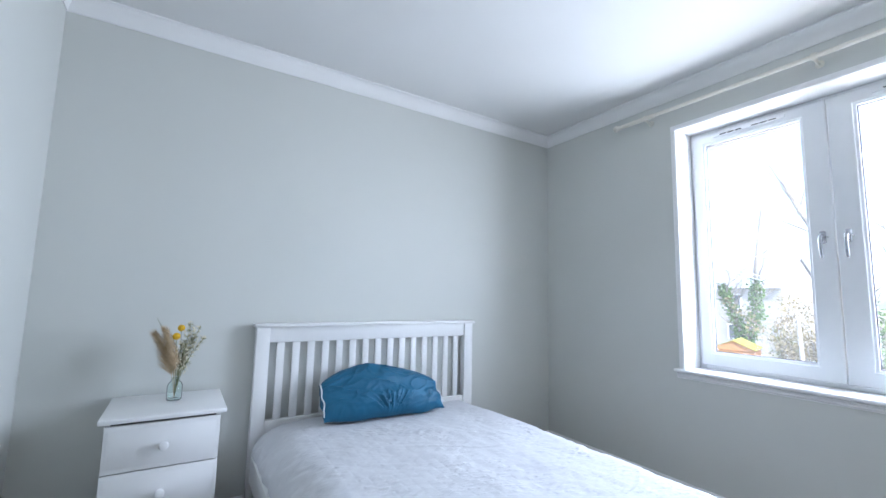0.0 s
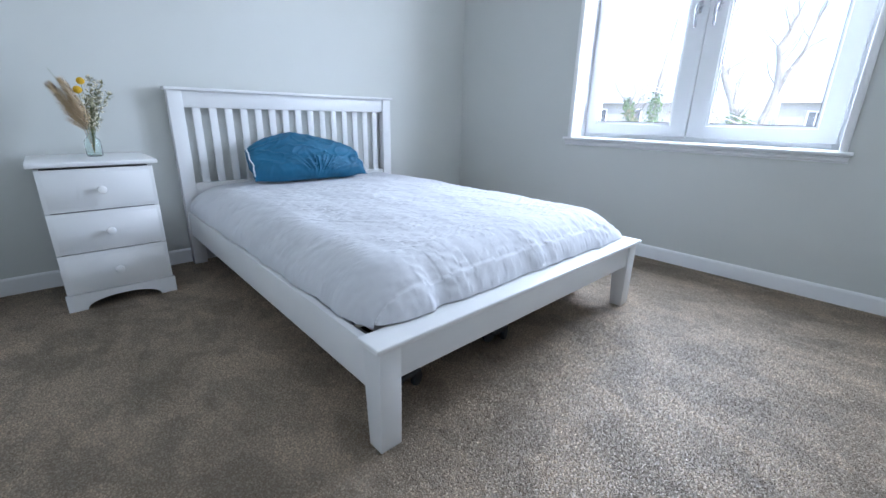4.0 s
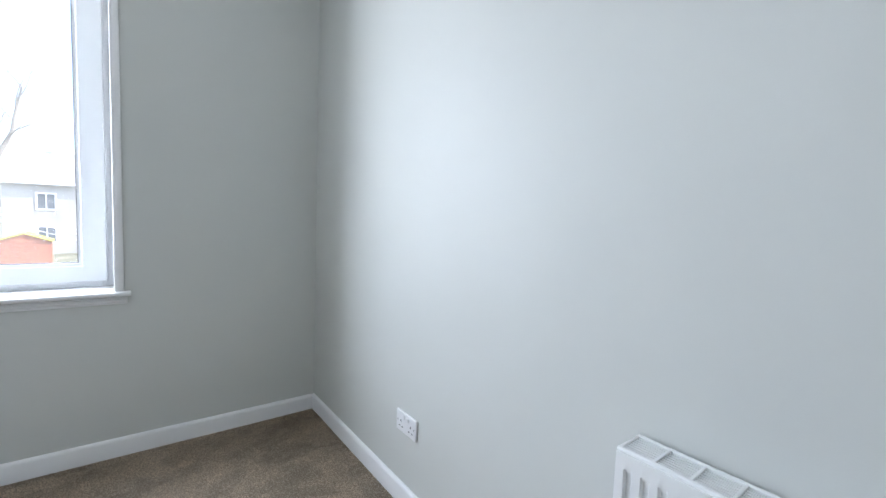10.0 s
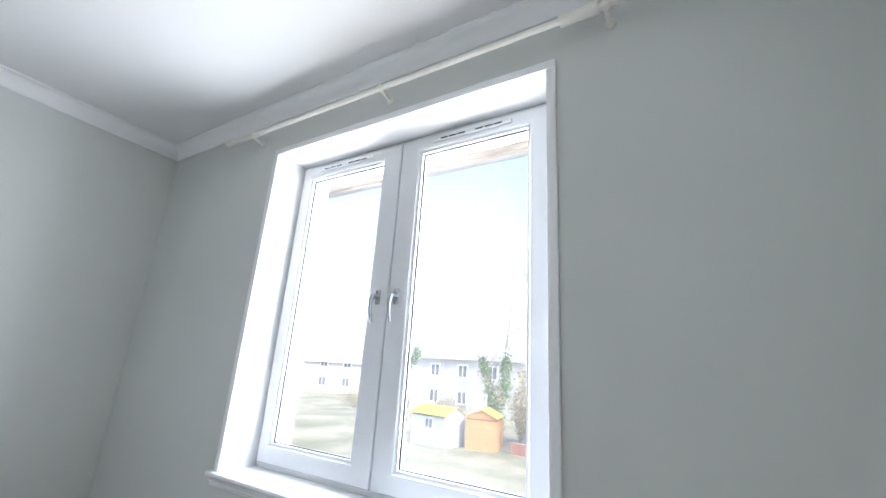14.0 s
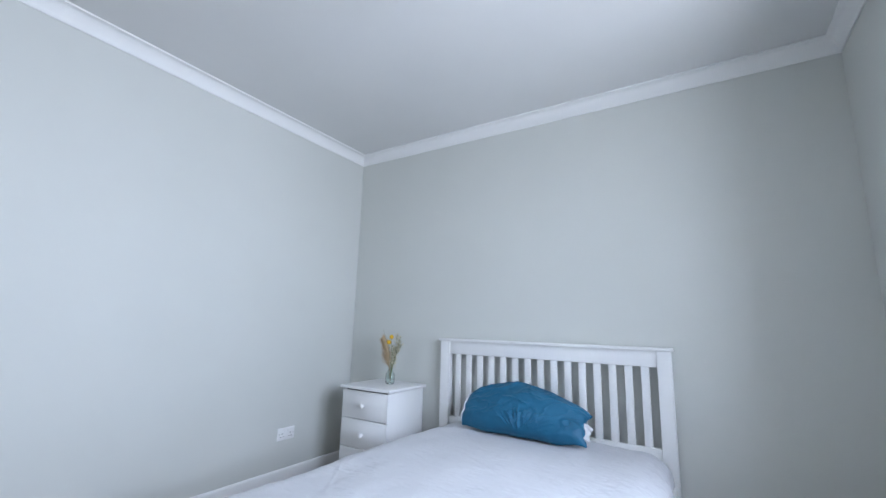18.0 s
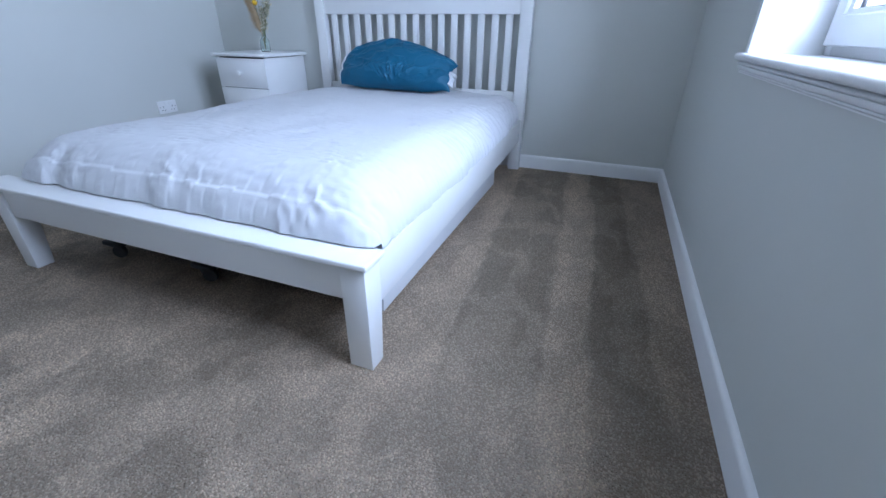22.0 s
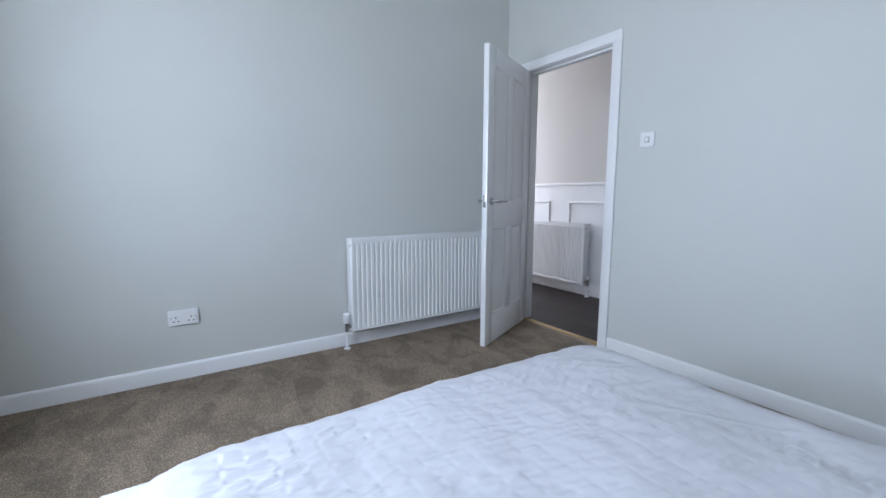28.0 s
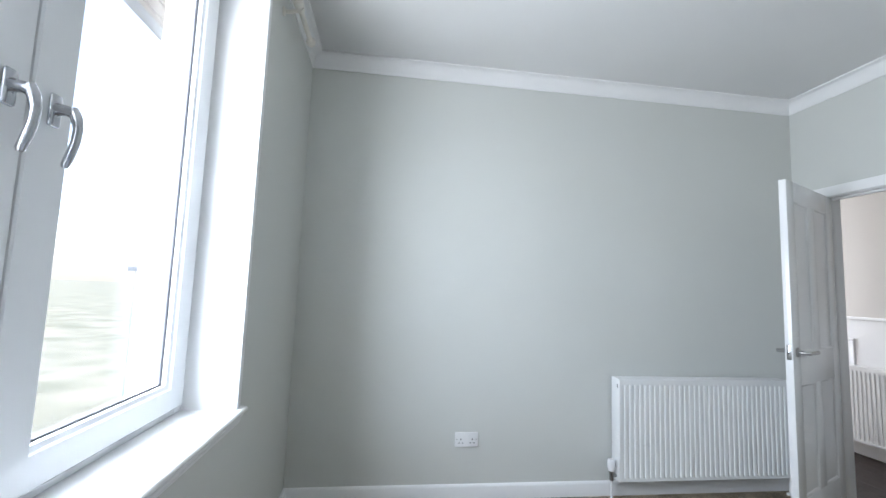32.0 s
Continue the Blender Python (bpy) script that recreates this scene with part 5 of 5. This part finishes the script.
for k, (x, y, w, h) in enumerate(((31, 24.5, 1.6, 1.0), (30.0, 22.4, 1.4, 1.3), (34, 27.5, 2.0, 1.2), (36.5, 31, 2.2, 1.6), (26.5, 31.0, 1.8, 1.3), (24.0, 29.0, 1.5, 0.9), (33.5, 18.6, 1.6, 1.8), (25.5, 35.5, 2.0, 2.2))):
    crown(x, y, 30 + k, w, h, 900, 0.17, (SCRUB, IVY, SHRUB, SCRUB, IVY, SCRUB, SCRUB, IVY)[k], "bush", ("dry tangled garden scrub", "low dark green bush", "yellow green garden bush", "dry tangled garden scrub", "low dark green bush", "dry tangled garden scrub", "dry tangled garden scrub", "rounded dark green bush")[k], "bush")
for k in range(5):
    crown(15.2 + k * 0.10, 13.0 - k * 0.62, 50 + k, 0.25, 0.45, 260, 0.09, (SCRUB, SHRUB)[k % 2], "pot_plant", "small half-dry plant in the pot row", "plant")
for k in range(8):
    x, y = 15.0 + k * 0.09, 13.2 - k * 0.42
    pot = thing("plant_pot", x, y, GROUND + 0.02, "terracotta plant pot standing on the lawn", "plant pot", group="row of pots")
    s = 0.8 + 0.25 * ((k * 7) % 5) / 5
    part("pot", lathe([(0.0, 0.0), (0.11 * s, 0.0), (0.15 * s, 0.24 * s), (0.165 * s, 0.24 * s), (0.165 * s, 0.29 * s), (0.14 * s, 0.29 * s), (0.13 * s, 0.22 * s), (0.0, 0.22 * s)], 14), POT, pot)


def shed(x, y, rz, w, d, h, wall, label, window_side):
    """A boarded shed with a pitched felt roof; its gable faces local -y."""
    t = thing("shed", x, y, GROUND, label, "shed", rz, group="garden sheds")
    ridge = h + 0.38
    for k in range(int(h / 0.16)):
        z = k * 0.16
        for y0, y1 in ((-d / 2 - 0.010 - 0.004 * (k % 2), -d / 2 + 0.02), (d / 2 - 0.02, d / 2 + 0.012)):
            part("board", box(-w / 2, w / 2, y0, y1, z, z + 0.154, 0), wall, t)
        for x0, x1 in ((-w / 2 - 0.012, -w / 2 + 0.01), (w / 2 - 0.01, w / 2 + 0.012)):
            part("board", box(x0, x1, -d / 2, d / 2, z, z + 0.154, 0), wall, t)
    for yy in (-d / 2, d / 2 - 0.02):
        part("gable", prism([(-w / 2, h - 0.1), (w / 2, h - 0.1), (w / 2, h), (0, ridge), (-w / 2, h)], "y", yy, yy + 0.02), wall, t)
    for sgn in (-1, 1):
        part("roof_slope", prism([(0, ridge + 0.02), (0, ridge + 0.05), (sgn * (w / 2 + 0.10), h - 0.02), (sgn * (w / 2 + 0.10), h - 0.05)], "y", -d / 2 - 0.10, d / 2 + 0.10), MOSS, t, "mossy yellow green roof felt")
    if window_side:
        sx = window_side * (w / 2 + 0.014)
        win = part("window", box(min(sx, sx + 0.02 * window_side), max(sx, sx + 0.02 * window_side), -0.35, 0.15, 1.0, 1.45, 0), WATERY, t)
        for a, b, c, e in ((-0.40, 0.20, 1.45, 1.50), (-0.40, 0.20, 0.95, 1.00), (-0.40, -0.35, 1.0, 1.45), (0.15, 0.20, 1.0, 1.45), (-0.12, -0.08, 1.0, 1.45)):
            part("window_bar", box(min(sx, sx + 0.03 * window_side), max(sx, sx + 0.03 * window_side), a, b, c, e, 0), wall, win)
    else:
        part("door", box(-0.36, 0.36, -d / 2 - 0.035, -d / 2 - 0.012, 0.05, 1.72, 0.004), wall, t)


shed(26.2, 11.9, -76, 1.75, 2.3, 1.75, ORANGE, "orange stained wooden shed with a mossy roof", -1)
shed(24.9, 14.35, -8, 1.9, 2.5, 1.72, GREYWOOD, "pale grey wooden shed with a mossy roof", -1)

# low garden wall of bricks, the nearest courses as single pieces
gw = thing("garden_wall", 25.6, 0, GROUND, "low red brick garden wall beside the shed", "garden wall", kind="structure")
part("mortar", box(0.01, 0.20, 4.6, 10.0, -0.05, 0.60, 0), STONE, gw)
bm = box(-0.005, 0.105, -0.105, 0.105, -0.032, 0.032, 0)
brick_mesh = finish("brick", bm, BRICK, False)
for row in range(8):
    for k in range(24):
        b = new("brick" if row + k else "brick", brick_mesh)
        b.parent = gw
        b.location = (0, 4.75 + k * 0.222 + 0.11 * (row % 2), 0.04 + row * 0.075)


def house(x, y, rz, wide, deep, eave, ridge, wall, cols, label, sills=(0.95, 3.55)):
    """A two-storey house; its front faces local -y."""
    t = thing("house", x, y, GROUND, label, "house", rz, group="houses beyond the garden")
    part("wall", box(-wide / 2, wide / 2, 0, deep, -0.2, eave, 0), wall, t)
    roof = part("roof", prism([(-0.35, eave - 0.05), (deep / 2, ridge), (deep + 0.35, eave - 0.05), (deep / 2, ridge - 0.25)], "x", -wide / 2 - 0.2, wide / 2 + 0.2), SLATE, t)
    for cx in (-wide * 0.32, wide * 0.34):
        part("chimney", box(cx - 0.4, cx + 0.4, deep / 2 - 0.3, deep / 2 + 0.3, ridge - 0.5, ridge + 1.0, 0.01), RENDERED, roof)
    for sgn in (-1, 1):
        part("gable", prism([(0.02, eave), (deep / 2, ridge - 0.28), (deep - 0.02, eave)], "x", sgn * wide / 2 - 0.02, sgn * wide / 2 + 0.02), wall, t)
    part("gutter", box(-wide / 2 - 0.2, wide / 2 + 0.2, -0.46, -0.35, eave - 0.14, eave - 0.04, 0.02), PLASTIC, t)
    for c in cols:
        for z in sills:
            wn = part("window", box(c - 0.55, c + 0.55, -0.03, 0.02, z, z + 1.25, 0), WATERY, t)
            for a, b, e, f in ((-0.62, -0.50, -0.06, 1.31), (0.50, 0.62, -0.06, 1.31), (-0.50, 0.50, 1.20, 1.31), (-0.50, 0.50, -0.06, 0.05), (-0.03, 0.03, 0.05, 1.20)):
                part("window_frame", box(c + a, c + b, -0.06, -0.01, z + e, z + f, 0), PLASTIC, wn)
    return t


house(42.2, 22.0, -90, 13.5, 8, 5.5, 8.3, RENDERED, (-3.6, -0.2, 3.2), "pale rendered two-storey house with a slate roof")
house(50.0, 44.0, -62, 16, 9, 4.4, 8.6, RENDERED, (-5, -1.5, 2.5, 6), "long pale house with a blue grey slate roof")
house(46.0, 1.0, -92, 15, 8, 5.6, 8.4, RENDERED, (-5, -1.8, 1.8, 5), "pale rendered house across the gardens")
house(40.0, -20.0, -115, 16, 8, 5.6, 8.4, RENDERED, (-5, -1.8, 1.8, 5), "pale rendered terrace across the gardens")
shed(34.5, 5.6, -85, 2.2, 2.4, 1.9, BRICK, "small red garden outhouse", -1)
fence = thing("panel_fence", 26.6, 0, GROUND, "dark blue boarded garden fence", "fence")
for k in range(20):
    part("fence_board", box(0, 0.02, 3.0 + k * 0.15, 3.14 + k * 0.15, 0.02, 0.75, 0), SLATE, fence)
post = thing("concrete_post", 25.2, 8.75, GROUND, "pale leaning concrete washing-line post", "post")
part("shaft", bar([(0, 0, -0.1), (0.0, 0.12, 3.4)], [0.10, 0.08], 8), STONE, post)
crate = thing("garden_crate", 26.35, 7.15, GROUND, "black plastic garden crate tilted against the garden wall", "crate", 14)
part("body", turned(box(-0.25, 0.25, -0.26, 0.26, 0.0, 0.85, 0.02), pose(0.1, 0, 0.66, 0, 8, 0)), RUBBER, crate)
part("lid", turned(box(-0.28, 0.28, -0.29, 0.29, 0.85, 0.90, 0.01), pose(0.1, 0, 0.66, 0, 8, 0)), PLASTIC, crate, "pale lid")
part("stand", box(0.0, 0.3, -0.2, 0.2, 0.0, 0.67, 0.01), STONE, crate)
for k in range(2):
    cable = thing("overhead_cable", 0, 0, 0, "thin pale cable strung across the gardens", "cable", group="overhead cables")
    a, b = Vector((26.0, 13.0, 3.4 + 0.2 * k)), Vector((22.5, -4.0, -2.2 + 0.3 * k))
    part("wire", bar([a.lerp(b, j / 14) - Vector((0, 0, 1.2 * (j / 14) * (1 - j / 14))) for j in range(15)], 0.012, 5), PLASTIC, cable)
# wall below the gutter is assumed; its white stands in for sunlight
ext = thing("house_extension", 7.5, -7.0, GROUND, "neighbouring extension with a gutter, its render whitened to look sunlit", "building")
part("wall", box(0, 0.75, -4, 0, -0.1, 4.30, 0), SUNLIT_RENDER, ext)
part("gutter", box(-0.1, 0.85, 0.0, 0.10, 4.30, 4.38, 0.02), SLATE, ext)
part("roof", prism([(0.1, 4.38), (-4.1, 4.38), (-4.1, 4.50), (0.1, 4.42)], "x", -0.1, 0.85), SLATE, ext)


# carpet pile: leaning tufts of twisted yarn all over the floor
rng = np.random.default_rng(7)
step = 0.0057
tx, ty = np.meshgrid(np.arange(0.004, W - 0.018, step), np.arange(0.018, L - 0.018, step))
tx, ty = tx.ravel(), ty.ravel()
tx = tx + rng.uniform(-0.45, 0.45, tx.size) * step
ty = ty + rng.uniform(-0.45, 0.45, ty.size) * step
count = tx.size
tall = rng.uniform(0.0018, 0.0044, count)
turn, wide = rng.uniform(0, 6.283, count), rng.uniform(0.0031, 0.0043, count)
co = np.zeros((count, 4, 3), np.float32)
for k in range(3):
    co[:, k, 0] = tx + wide * np.cos(turn + 2.094 * k)
    co[:, k, 1] = ty + wide * np.sin(turn + 2.094 * k)
    co[:, k, 2] = 0.0004
co[:, 3, 0] = tx + rng.normal(0, 0.0022, count)
co[:, 3, 1] = ty + rng.normal(0, 0.0022, count)
co[:, 3, 2] = tall
first = np.arange(count)[:, None] * 4
tri = np.concatenate([first + np.array([[k, (k + 1) % 3, 3]]) for k in range(3)], axis=1).reshape(-1)
me = bpy.data.meshes.new("carpet_pile")
me.vertices.add(count * 4)
me.vertices.foreach_set("co", co.ravel())
me.loops.add(count * 9)
me.loops.foreach_set("vertex_index", tri.astype(np.int32))
me.polygons.add(count * 3)
me.polygons.foreach_set("loop_start", np.arange(0, count * 9, 3, dtype=np.int32))
me.update(calc_edges=True)
me.materials.append(TUFT)
pile_ob = new("carpet_pile", me)
pile_ob.parent = floor_ob
tagged(pile_ob, "flecked taupe carpet pile", kind="stuff")
